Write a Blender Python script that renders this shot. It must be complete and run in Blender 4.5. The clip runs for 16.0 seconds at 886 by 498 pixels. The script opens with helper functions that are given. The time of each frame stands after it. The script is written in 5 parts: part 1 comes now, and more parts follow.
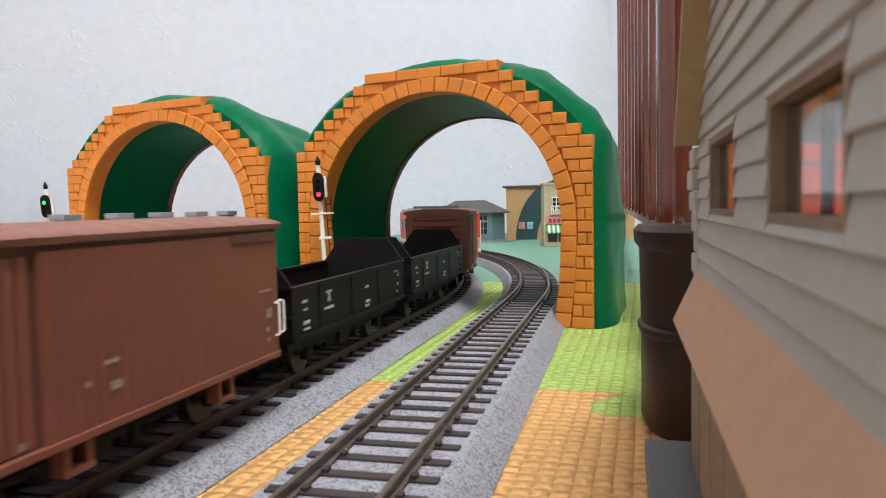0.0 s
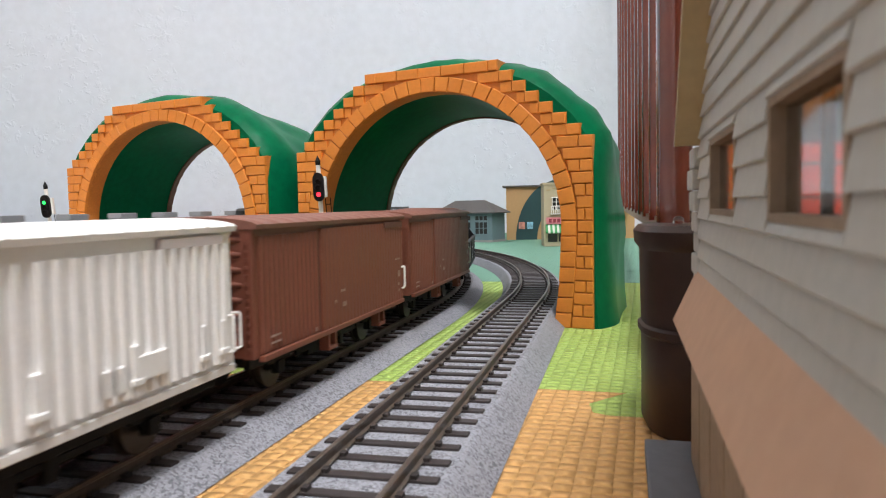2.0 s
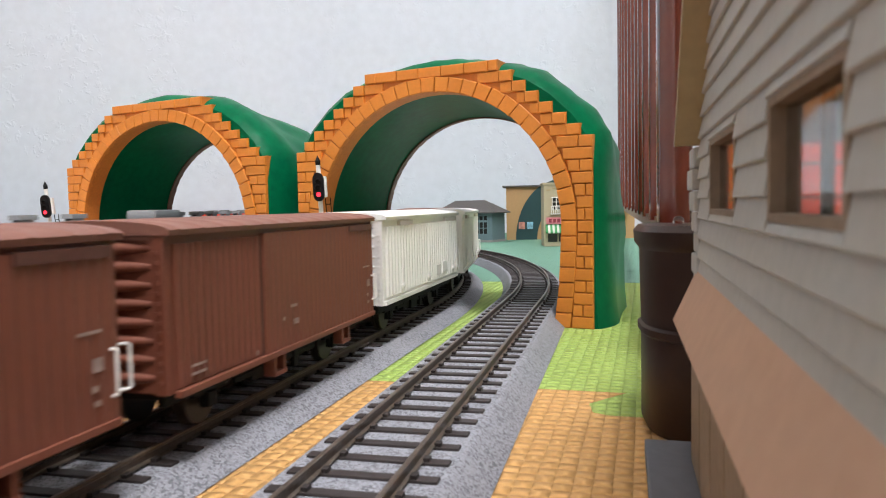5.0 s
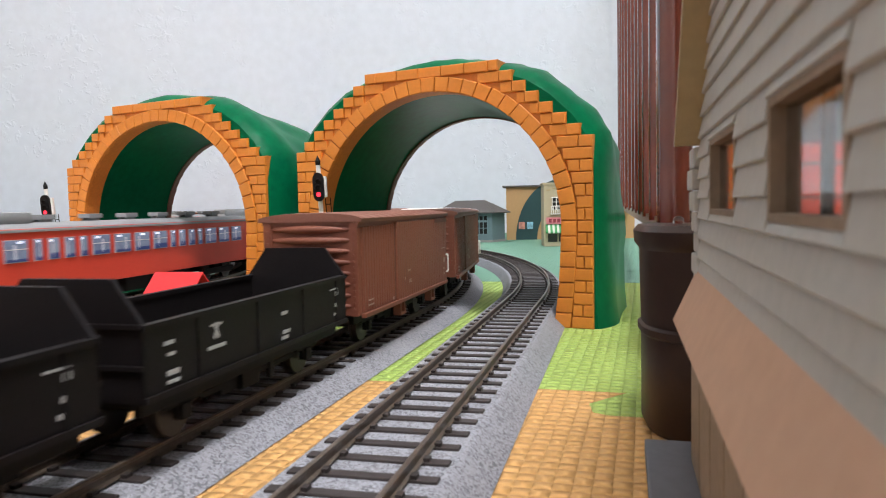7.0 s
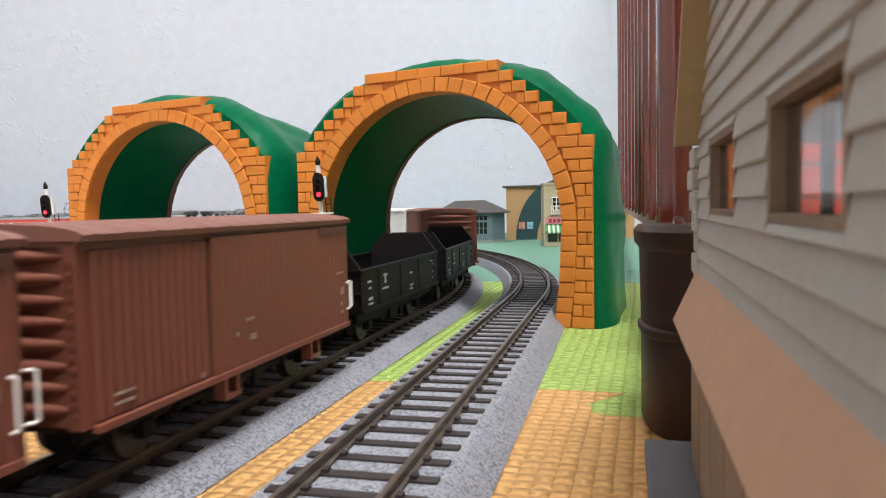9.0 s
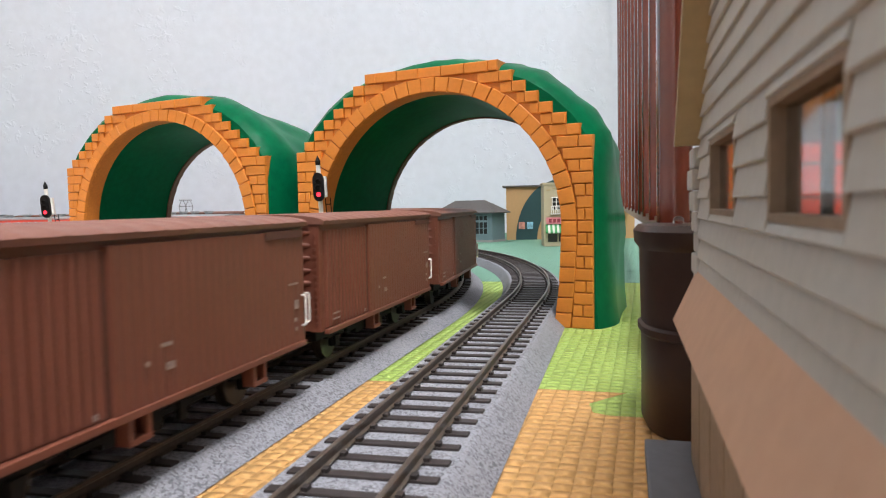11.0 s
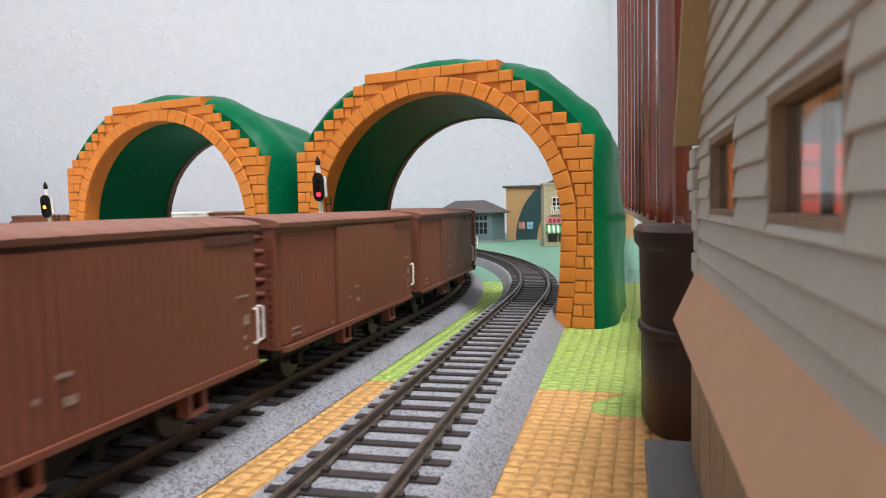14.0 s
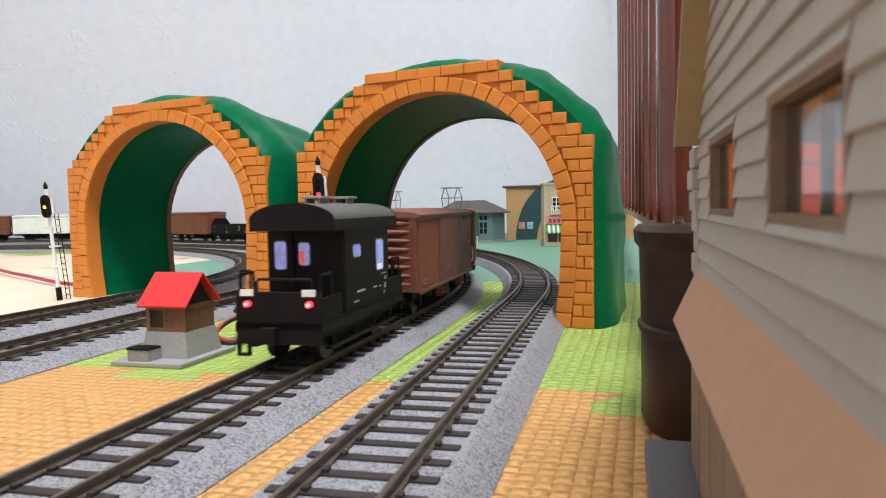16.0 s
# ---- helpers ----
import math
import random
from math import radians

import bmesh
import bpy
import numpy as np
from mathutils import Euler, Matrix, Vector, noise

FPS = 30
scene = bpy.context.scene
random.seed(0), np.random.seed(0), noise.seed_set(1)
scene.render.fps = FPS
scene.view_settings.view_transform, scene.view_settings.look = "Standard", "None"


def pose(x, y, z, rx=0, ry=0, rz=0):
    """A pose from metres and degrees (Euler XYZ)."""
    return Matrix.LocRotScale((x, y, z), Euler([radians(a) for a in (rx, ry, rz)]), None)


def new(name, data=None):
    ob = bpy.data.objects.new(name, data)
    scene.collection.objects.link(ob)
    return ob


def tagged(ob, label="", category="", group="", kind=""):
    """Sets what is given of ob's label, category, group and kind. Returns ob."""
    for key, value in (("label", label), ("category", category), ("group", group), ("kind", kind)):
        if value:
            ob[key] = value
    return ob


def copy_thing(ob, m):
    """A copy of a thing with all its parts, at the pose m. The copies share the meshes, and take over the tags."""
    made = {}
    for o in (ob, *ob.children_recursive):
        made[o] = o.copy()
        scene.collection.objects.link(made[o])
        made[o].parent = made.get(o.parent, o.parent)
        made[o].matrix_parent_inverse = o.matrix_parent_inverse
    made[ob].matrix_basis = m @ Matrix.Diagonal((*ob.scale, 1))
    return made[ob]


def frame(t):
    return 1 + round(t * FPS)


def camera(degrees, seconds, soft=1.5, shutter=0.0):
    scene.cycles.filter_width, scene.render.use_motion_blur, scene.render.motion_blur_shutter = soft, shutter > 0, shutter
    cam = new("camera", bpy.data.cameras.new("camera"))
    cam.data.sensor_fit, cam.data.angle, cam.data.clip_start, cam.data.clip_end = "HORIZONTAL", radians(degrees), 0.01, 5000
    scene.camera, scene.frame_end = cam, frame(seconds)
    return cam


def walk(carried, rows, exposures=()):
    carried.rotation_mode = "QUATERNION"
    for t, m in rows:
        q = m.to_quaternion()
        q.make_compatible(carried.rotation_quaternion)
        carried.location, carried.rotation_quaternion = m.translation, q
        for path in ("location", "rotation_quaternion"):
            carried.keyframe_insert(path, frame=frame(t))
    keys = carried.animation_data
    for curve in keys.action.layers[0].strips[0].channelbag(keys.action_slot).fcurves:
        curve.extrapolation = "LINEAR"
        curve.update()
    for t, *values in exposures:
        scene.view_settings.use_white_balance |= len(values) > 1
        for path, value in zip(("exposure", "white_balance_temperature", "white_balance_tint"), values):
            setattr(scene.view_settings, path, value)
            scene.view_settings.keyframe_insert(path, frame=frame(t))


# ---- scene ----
cam = camera(63.2, 16.0, soft=1.0, shutter=0.4)
cam.data.dof.use_dof = True
cam.data.dof.focus_distance = 0.42
cam.data.dof.aperture_fstop = 66
EYE = pose(0, 0, 0.0535, 86.587, 0, 0) @ pose(0, 0, 0, 0, 0, -1.146)
walk(cam, [(0, EYE), (16, EYE)], [(0, 0.15), (1.3, 0.15), (2.6, 0.0), (3.8, 0.0), (5.0, 0.13), (9, 0.16), (13, 0.16), (14.6, 0.1), (16, 0.08)])

# ---------------------------------------------------------------- light
world = bpy.data.worlds.new("room_air")
scene.world = world
world.use_nodes = True
world.node_tree.nodes["Background"].inputs[0].default_value = (0.75, 0.85, 1.0, 1)
world.node_tree.nodes["Background"].inputs[1].default_value = 0.3


lamp = bpy.data.lights.new("room_lamp", "POINT")
lamp.energy, lamp.shadow_soft_size, lamp.color = 168, 0.26, (0.96, 0.967, 1.0)
new("room_lamp", lamp).matrix_basis = pose(0.19, -0.52, 2.12)


# ---------------------------------------------------------------- materials
def surf(name, col, rough=0.55, var=0.15, fine=900.0, coarse=60.0, bump=0.1, metal=0.0, col2=None, glow=0.0, spec=0.5, coat=0.0, rnd=0.0):
    m = bpy.data.materials.new(name)
    m.use_nodes = True
    nt = m.node_tree
    nd, ln = nt.nodes, nt.links
    b = nd["Principled BSDF"]
    tc = nd.new("ShaderNodeTexCoord")
    n1, n2 = nd.new("ShaderNodeTexNoise"), nd.new("ShaderNodeTexNoise")
    n1.inputs["Scale"].default_value, n2.inputs["Scale"].default_value = coarse, fine
    n1.inputs["Detail"].default_value = n2.inputs["Detail"].default_value = 4
    for n in (n1, n2):
        ln.new(tc.outputs["Object"], n.inputs["Vector"])
    add = nd.new("ShaderNodeMath")
    add.operation = "ADD"
    ln.new(n1.outputs["Fac"], add.inputs[0])
    ln.new(n2.outputs["Fac"], add.inputs[1])
    last = add.outputs[0]
    if rnd:
        oi, mul = nd.new("ShaderNodeObjectInfo"), nd.new("ShaderNodeMath")
        mul.operation = "MULTIPLY_ADD"
        ln.new(oi.outputs["Random"], mul.inputs[0])
        mul.inputs[1].default_value = rnd
        ln.new(last, mul.inputs[2])
        last = mul.outputs[0]
    ramp = nd.new("ShaderNodeMapRange")
    ramp.inputs["From Min"].default_value, ramp.inputs["From Max"].default_value = 0.65, 1.35 + rnd
    ln.new(last, ramp.inputs["Value"])
    mix = nd.new("ShaderNodeMix")
    mix.data_type = "RGBA"
    c2 = col2 or tuple(c * (1 + var) for c in col)
    mix.inputs[6].default_value = (*[c * (1 - var) for c in col], 1)
    mix.inputs[7].default_value = (*c2, 1)
    ln.new(ramp.outputs[0], mix.inputs[0])
    ln.new(mix.outputs[2], b.inputs["Base Color"])
    rr = nd.new("ShaderNodeMapRange")
    rr.inputs["To Min"].default_value, rr.inputs["To Max"].default_value = max(0.02, rough - 0.08), min(1, rough + 0.08)
    ln.new(n1.outputs["Fac"], rr.inputs["Value"])
    ln.new(rr.outputs[0], b.inputs["Roughness"])
    b.inputs["Metallic"].default_value = metal
    b.inputs["Specular IOR Level"].default_value = spec
    b.inputs["Coat Weight"].default_value = coat
    if bump:
        bp = nd.new("ShaderNodeBump")
        bp.inputs["Strength"].default_value, bp.inputs["Distance"].default_value = bump, 0.0006
        ln.new(n2.outputs["Fac"], bp.inputs["Height"])
        ln.new(bp.outputs[0], b.inputs["Normal"])
    if glow:
        b.inputs["Emission Color"].default_value = (*col, 1)
        b.inputs["Emission Strength"].default_value = glow
    return m


def ballast_mat(name, c_dark, c_light):
    m = surf(name, c_light, 0.85, 0.2, 900, 60, 0.0)
    nt = m.node_tree
    nd, ln = nt.nodes, nt.links
    b = nd["Principled BSDF"]
    tc = nd.new("ShaderNodeTexCoord")
    v = nd.new("ShaderNodeTexVoronoi")
    v.inputs["Scale"].default_value = 1900
    ln.new(tc.outputs["Object"], v.inputs["Vector"])
    n = nd.new("ShaderNodeTexNoise")
    n.inputs["Scale"].default_value = 70
    ln.new(tc.outputs["Object"], n.inputs["Vector"])
    hs = nd.new("ShaderNodeSeparateColor")
    ln.new(v.outputs["Color"], hs.inputs[0])
    mr = nd.new("ShaderNodeMath")
    mr.operation = "MULTIPLY_ADD"
    ln.new(n.outputs["Fac"], mr.inputs[0])
    mr.inputs[1].default_value = 0.5
    ln.new(hs.outputs[0], mr.inputs[2])
    cr = nd.new("ShaderNodeValToRGB")
    e = cr.color_ramp.elements
    e[0].position, e[0].color = 0.30, (*c_dark, 1)
    e[1].position, e[1].color = 1.15, (*[min(1, c * 1.35) for c in c_light], 1)
    mid = cr.color_ramp.elements.new(0.58)
    mid.color = (*c_light, 1)
    ln.new(mr.outputs[0], cr.inputs[0])
    ln.new(cr.outputs[0], b.inputs["Base Color"])
    bp = nd.new("ShaderNodeBump")
    bp.inputs["Strength"].default_value, bp.inputs["Distance"].default_value = 0.5, 0.0004
    ln.new(v.outputs["Distance"], bp.inputs["Height"])
    ln.new(bp.outputs[0], b.inputs["Normal"])
    return m


def foam_mat(name, col, relief=0.0019):
    """Foam with the moulded basket weave of play mats."""
    m = surf(name, col, 0.7, 0.08, 700, 25, 0.0)
    nt = m.node_tree
    nd, ln = nt.nodes, nt.links
    b = nd["Principled BSDF"]
    tc = nd.new("ShaderNodeTexCoord")
    # short bars, alternately along and across
    cell = 0.0037
    sx = nd.new("ShaderNodeSeparateXYZ")
    ln.new(tc.outputs["Object"], sx.inputs[0])
    bars = []
    for k in (0, 1):
        prev = sx.outputs[k]
        for op, val in (("MULTIPLY", math.pi / cell), ("SINE", 0), ("ABSOLUTE", 0)):
            q = nd.new("ShaderNodeMath")
            q.operation = op
            ln.new(prev, q.inputs[0])
            if op == "MULTIPLY":
                q.inputs[1].default_value = val
            prev = q.outputs[0]
        bars.append(prev)
    both = []
    for u, w in ((0, 1), (1, 0)):
        pw = nd.new("ShaderNodeMath")
        pw.operation = "POWER"
        ln.new(bars[u], pw.inputs[0])
        pw.inputs[1].default_value = 0.3
        mu = nd.new("ShaderNodeMath")
        mu.operation = "MULTIPLY"
        ln.new(pw.outputs[0], mu.inputs[0])
        ln.new(bars[w], mu.inputs[1])
        both.append(mu.outputs[0])
    ck = nd.new("ShaderNodeTexChecker")
    ck.inputs["Scale"].default_value = 1 / cell
    off = nd.new("ShaderNodeVectorMath")
    off.inputs[1].default_value = (0, 0, cell * 100.5)
    ln.new(tc.outputs["Object"], off.inputs[0])
    ln.new(off.outputs[0], ck.inputs["Vector"])
    mixer = nd.new("ShaderNodeMix")
    ln.new(ck.outputs["Fac"], mixer.inputs[0])
    ln.new(both[0], mixer.inputs[2])
    ln.new(both[1], mixer.inputs[3])
    bp = nd.new("ShaderNodeBump")
    bp.inputs["Strength"].default_value, bp.inputs["Distance"].default_value = 1.0, relief
    ln.new(mixer.outputs[0], bp.inputs["Height"])
    ln.new(bp.outputs[0], b.inputs["Normal"])
    return m


def paper_mat():
    m = surf("wallpaper", (0.562, 0.606, 0.678), 0.75, 0.06, 60, 2.2, 0.0)
    nt = m.node_tree
    nd, ln = nt.nodes, nt.links
    tc = nd.new("ShaderNodeTexCoord")
    n = nd.new("ShaderNodeTexNoise")
    n.inputs["Scale"].default_value, n.inputs["Detail"].default_value, n.inputs["Distortion"].default_value = 85, 10, 0.5
    ln.new(tc.outputs["Object"], n.inputs["Vector"])
    r = nd.new("ShaderNodeMapRange")
    r.inputs["From Min"].default_value, r.inputs["From Max"].default_value = 0.54, 0.68
    ln.new(n.outputs["Fac"], r.inputs["Value"])
    n3 = nd.new("ShaderNodeTexNoise")
    n3.inputs["Scale"].default_value, n3.inputs["Detail"].default_value = 11, 5
    ln.new(tc.outputs["Object"], n3.inputs["Vector"])
    r3 = nd.new("ShaderNodeMapRange")
    r3.inputs["From Min"].default_value, r3.inputs["From Max"].default_value = 0.47, 0.66
    ln.new(n3.outputs["Fac"], r3.inputs["Value"])
    cl = nd.new("ShaderNodeMath")
    cl.operation = "MULTIPLY"
    ln.new(r.outputs[0], cl.inputs[0])
    ln.new(r3.outputs[0], cl.inputs[1])
    bp = nd.new("ShaderNodeBump")
    bp.inputs["Strength"].default_value, bp.inputs["Distance"].default_value = 0.42, 0.0020
    ln.new(cl.outputs[0], bp.inputs["Height"])
    ln.new(bp.outputs[0], nd["Principled BSDF"].inputs["Normal"])
    return m


BALLAST = ballast_mat("ballast_blue_grey", (0.125, 0.125, 0.138), (0.215, 0.217, 0.240))
TIE = surf("tie_dark_brown", (0.028, 0.02, 0.018), 0.6, 0.3, rnd=0.3)
RAIL = surf("rail_brown_metal", (0.115, 0.088, 0.066), 0.36, 0.3, metal=0.45)
WALLPAPER = paper_mat()
ORANGE = surf("orange_plastic", (0.66, 0.225, 0.030), 0.42, 0.10, 700, 40, 0.12, rnd=0.2, coat=0.05)
ORANGE_PLATE = surf("orange_plastic_recess", (0.58, 0.19, 0.026), 0.5, 0.12, 700, 40, 0.12)
# back portal: the orange with its shade put into the colour, a dark brown
PORTAL_SHADED = surf("dark_brown_plastic", (0.17, 0.080, 0.055), 0.5, 0.12, 700, 40, 0.12)
GREEN = surf("green_plastic", (0.001, 0.110, 0.045), 0.34, 0.2, 260, 22, 0.05, spec=0.05)
BROWN = surf("wagon_brown_paint", (0.190, 0.059, 0.034), 0.5, 0.12, 1500, 70, 0.12)
BROWN_ROOF = surf("wagon_roof_brown", (0.200, 0.080, 0.054), 0.6, 0.12, 1500, 60, 0.12)
WHITE = surf("wagon_white_plastic", (0.90, 0.885, 0.86), 0.45, 0.05, 1200, 60, 0.06)
BLACK = surf("wagon_black_paint", (0.0105, 0.0088, 0.0094), 0.5, 0.25, 1500, 80, 0.1, spec=0.13)
CHASSIS = surf("chassis_black", (0.007, 0.007, 0.007), 0.6, 0.3, 1200, 80, 0.1, spec=0.15)
WHEEL = surf("wheel_steel", (0.030, 0.023, 0.018), 0.42, 0.3, 900, 90, 0.05, metal=0.3)
PALE_RAIL = surf("pale_grey_rail", (0.60, 0.54, 0.52), 0.5, 0.06, 900, 60, 0.04)
MARK = surf("white_marking", (0.40, 0.41, 0.41), 0.6, 0.2, 2500, 300, 0.0)
FADED = surf("faded_marking", (0.36, 0.27, 0.24), 0.7, 0.35, 2500, 500, 0.0)
HANDLE = surf("handle_white", (0.82, 0.80, 0.76), 0.4, 0.04, 900, 60, 0.0)
SLOT = surf("slot_dark", (0.105, 0.038, 0.025), 0.7, 0.2)
GREY_ROOF = surf("roof_grey", (0.25, 0.26, 0.27), 0.55, 0.08, 900, 50, 0.08)
DARK_ROOF = surf("roof_dark_grey", (0.085, 0.088, 0.09), 0.5, 0.1, 900, 50, 0.08)
RED = surf("train_vermilion", (0.66, 0.060, 0.036), 0.42, 0.07, 900, 50, 0.05)
RED_ROOF = surf("hut_red_plastic", (0.70, 0.03, 0.035), 0.4, 0.06, 900, 50, 0.06)
LIT = surf("lit_window", (0.10, 0.095, 0.17), 0.12, 0.7, 420, 130, 0.0, glow=0.75, col2=(0.22, 0.33, 0.38), rnd=0.7)
# strip, pole and seat pieces glow in place of light inside the car
STRIP = surf("lit_ceiling_strip", (0.70, 0.76, 0.92), 0.3, 0.1, 700, 120, 0.0, glow=0.9)
POLE = surf("lit_grab_pole", (0.42, 0.42, 0.50), 0.3, 0.2, 700, 120, 0.0, glow=0.3)
SEAT_BLUE = surf("lit_blue_seat", (0.03, 0.05, 0.17), 0.5, 0.3, 700, 120, 0.0, glow=0.2)
BLUE_LIT = surf("lit_blue_window", (0.20, 0.235, 0.50), 0.12, 0.8, 260, 160, 0.0, glow=0.75)
SILVER = surf("silver_frame", (0.42, 0.38, 0.42), 0.35, 0.08, 900, 60, 0.0)
RED_CARD = surf("lit_red_card", (0.75, 0.10, 0.10), 0.5, 0.2, 600, 90, 0.0, glow=0.5)
# pale piece that paints the brighter lower part of the van's lit pane
PALE_GLEAM = surf("pale_pane_gleam", (0.62, 0.62, 0.86), 0.5, 0.2, 600, 90, 0.0, glow=0.6)
TAIL_CORE = surf("tail_lamp_core", (1.0, 0.50, 0.42), 0.2, 0.05, 900, 50, 0.0, glow=3.0)
TAIL = surf("tail_lamp_red", (1.0, 0.03, 0.04), 0.2, 0.1, 900, 50, 0.0, glow=2.6)
LAMP_RED = surf("signal_lens_red", (1.0, 0.02, 0.04), 0.2, 0.1, 900, 50, 0.0, glow=2.5)
LAMP_GREEN = surf("signal_lens_green", (0.03, 1.0, 0.15), 0.2, 0.1, 900, 50, 0.0, glow=1.6)
LAMP_YELLOW = surf("signal_lens_yellow", (1.0, 0.55, 0.03), 0.2, 0.1, 900, 50, 0.0, glow=1.8)
STONE = surf("cast_grey_stone", (0.27, 0.265, 0.26), 0.8, 0.15, 700, 60, 0.2)
HUTWOOD = surf("hut_brown_wood", (0.17, 0.085, 0.045), 0.7, 0.25, 700, 60, 0.2)
# near-black brown that puts the shade of insides into the colour
SHADE_BROWN = surf("shade_dark_brown", (0.035, 0.02, 0.012), 0.8, 0.2)
SIDING = surf("siding_grey_green", (0.45, 0.435, 0.39), 0.75, 0.10, 500, 30, 0.15, rnd=0.25)
TRIMWOOD = surf("raw_wood_trim", (0.27, 0.19, 0.125), 0.7, 0.2, 500, 30, 0.15)
AWNING = surf("tan_card_awning", (0.56, 0.345, 0.225), 0.8, 0.07, 300, 25, 0.1)
BARGE = surf("mustard_board", (0.42, 0.325, 0.175), 0.7, 0.1, 400, 30, 0.1)
SLAB = surf("dark_grey_slab", (0.13, 0.13, 0.142), 0.75, 0.1, 500, 30, 0.1)
GLOWRED = surf("lit_red_curtain", (0.75, 0.10, 0.055), 0.7, 0.9, 900, 420, 0.1, glow=0.75)
VARNISH = surf("red_brown_varnish", (0.115, 0.020, 0.010), 0.14, 0.3, 90, 20, 0.03, coat=0.9)
RUBBER = surf("dark_brown_plastic", (0.034, 0.017, 0.012), 0.48, 0.2, 300, 30, 0.1, spec=0.3, coat=0.03)
RIM = surf("grey_brown_lip", (0.10, 0.070, 0.060), 0.3, 0.2, 300, 30, 0.1, coat=0.2)
TAN = surf("tan_card_wall", (0.44, 0.27, 0.12), 0.7, 0.06, 300, 20, 0.06)
CREAM = surf("cream_wall", (0.46, 0.39, 0.26), 0.7, 0.06, 300, 20, 0.06)
DKGREEN = surf("dark_green_ring", (0.012, 0.050, 0.052), 0.6, 0.08, 300, 20, 0.06)
SHOPGLASS = surf("dark_shop_glass", (0.02, 0.022, 0.022), 0.12, 0.2)
PINK = surf("pink_sign", (0.62, 0.22, 0.25), 0.6, 0.06)
SIGNTEXT = surf("sign_dark_red", (0.26, 0.03, 0.05), 0.6, 0.06)
AWN_G = surf("awning_green", (0.05, 0.30, 0.09), 0.7, 0.06)
AWN_W = surf("awning_white", (0.68, 0.70, 0.62), 0.7, 0.05)
BLUEWALL = surf("blue_grey_boards", (0.13, 0.195, 0.22), 0.7, 0.08, 400, 30, 0.1)
SLATE = surf("brown_grey_roof", (0.085, 0.078, 0.074), 0.7, 0.12, 400, 30, 0.2)
POSTER_A = surf("poster_red_orange", (0.45, 0.2, 0.15), 0.6, 0.6, 300, 140, 0.0)
POSTER_B = surf("poster_light_blue", (0.25, 0.5, 0.62), 0.6, 0.5, 300, 140, 0.0)
WIRE_R = surf("red_wire", (0.40, 0.03, 0.035), 0.4, 0.1)
WIRE_K = surf("black_wire", (0.01, 0.01, 0.01), 0.4, 0.1)
POSTWHITE = surf("signal_post_white", (0.78, 0.78, 0.76), 0.4, 0.05)
CEIL = surf("ceiling_white", (0.78, 0.78, 0.78), 0.8, 0.04)
ROOMWALL = surf("room_wall_white", (0.80, 0.81, 0.82), 0.8, 0.04)
# unseen east wall, made brown so that it returns little light
DIMWALL = surf("unseen_wall_brown", (0.27, 0.21, 0.16), 0.6, 0.15, 40, 4)
GREENLOCO = surf("loco_dark_green", (0.02, 0.10, 0.06), 0.45, 0.1)
GLASS = bpy.data.materials.new("window_glass")
GLASS.use_nodes = True
_b = GLASS.node_tree.nodes["Principled BSDF"]
_b.inputs["Base Color"].default_value = (0.9, 0.92, 0.92, 1)
_b.inputs["Roughness"].default_value = 0.06
_b.inputs["Transmission Weight"].default_value = 1.0
_b.inputs["IOR"].default_value = 1.3
FOAM = {k: foam_mat("foam_" + k, c, 0.0003 if k in ("cream", "teal") else 0.0016) for k, c in {
    "orange": (0.66, 0.36, 0.12), "lime": (0.39, 0.54, 0.12), "teal": (0.145, 0.315, 0.225), "cream": (0.74, 0.60, 0.46)}.items()}


# ---------------------------------------------------------------- mesh helpers
def box(bm, x0, x1, y0, y1, z0, z1, m=None, bev=0.0):
    v = bmesh.ops.create_cube(bm, size=1)["verts"]
    for p in v:
        p.co = Vector((x0 if p.co.x < 0 else x1, y0 if p.co.y < 0 else y1, z0 if p.co.z < 0 else z1))
    if bev:
        es = list({e for p in v for e in p.link_edges})
        r = bmesh.ops.bevel(bm, geom=es, offset=bev, segments=2, affect="EDGES", profile=0.6)
        v = list({p for f in r["faces"] for p in f.verts} | {p for p in v if p.is_valid})
    if m:
        for p in v:
            p.co = m @ p.co
    return v


def cyl(bm, r, h, m=None, n=16, r2=None):
    v = bmesh.ops.create_cone(bm, cap_ends=True, segments=n, radius1=r, radius2=r if r2 is None else r2, depth=h)["verts"]
    if m:
        for p in v:
            p.co = m @ p.co
    return v


def prism(bm, pts, y0, y1, m=None, axis="y"):
    """Extrudes a closed outline (x, z) along y, or (x, y) along z."""
    def at(p, d):
        q = Vector((p[0], d, p[1])) if axis == "y" else (Vector((p[0], p[1], d)) if axis == "z" else Vector((d, p[0], p[1])))
        return m @ q if m else q
    a = [bm.verts.new(at(p, y0)) for p in pts]
    b = [bm.verts.new(at(p, y1)) for p in pts]
    n = len(pts)
    bm.faces.new(a)
    bm.faces.new(list(reversed(b)))
    for i in range(n):
        bm.faces.new((a[i], b[i], b[(i + 1) % n], a[(i + 1) % n]))


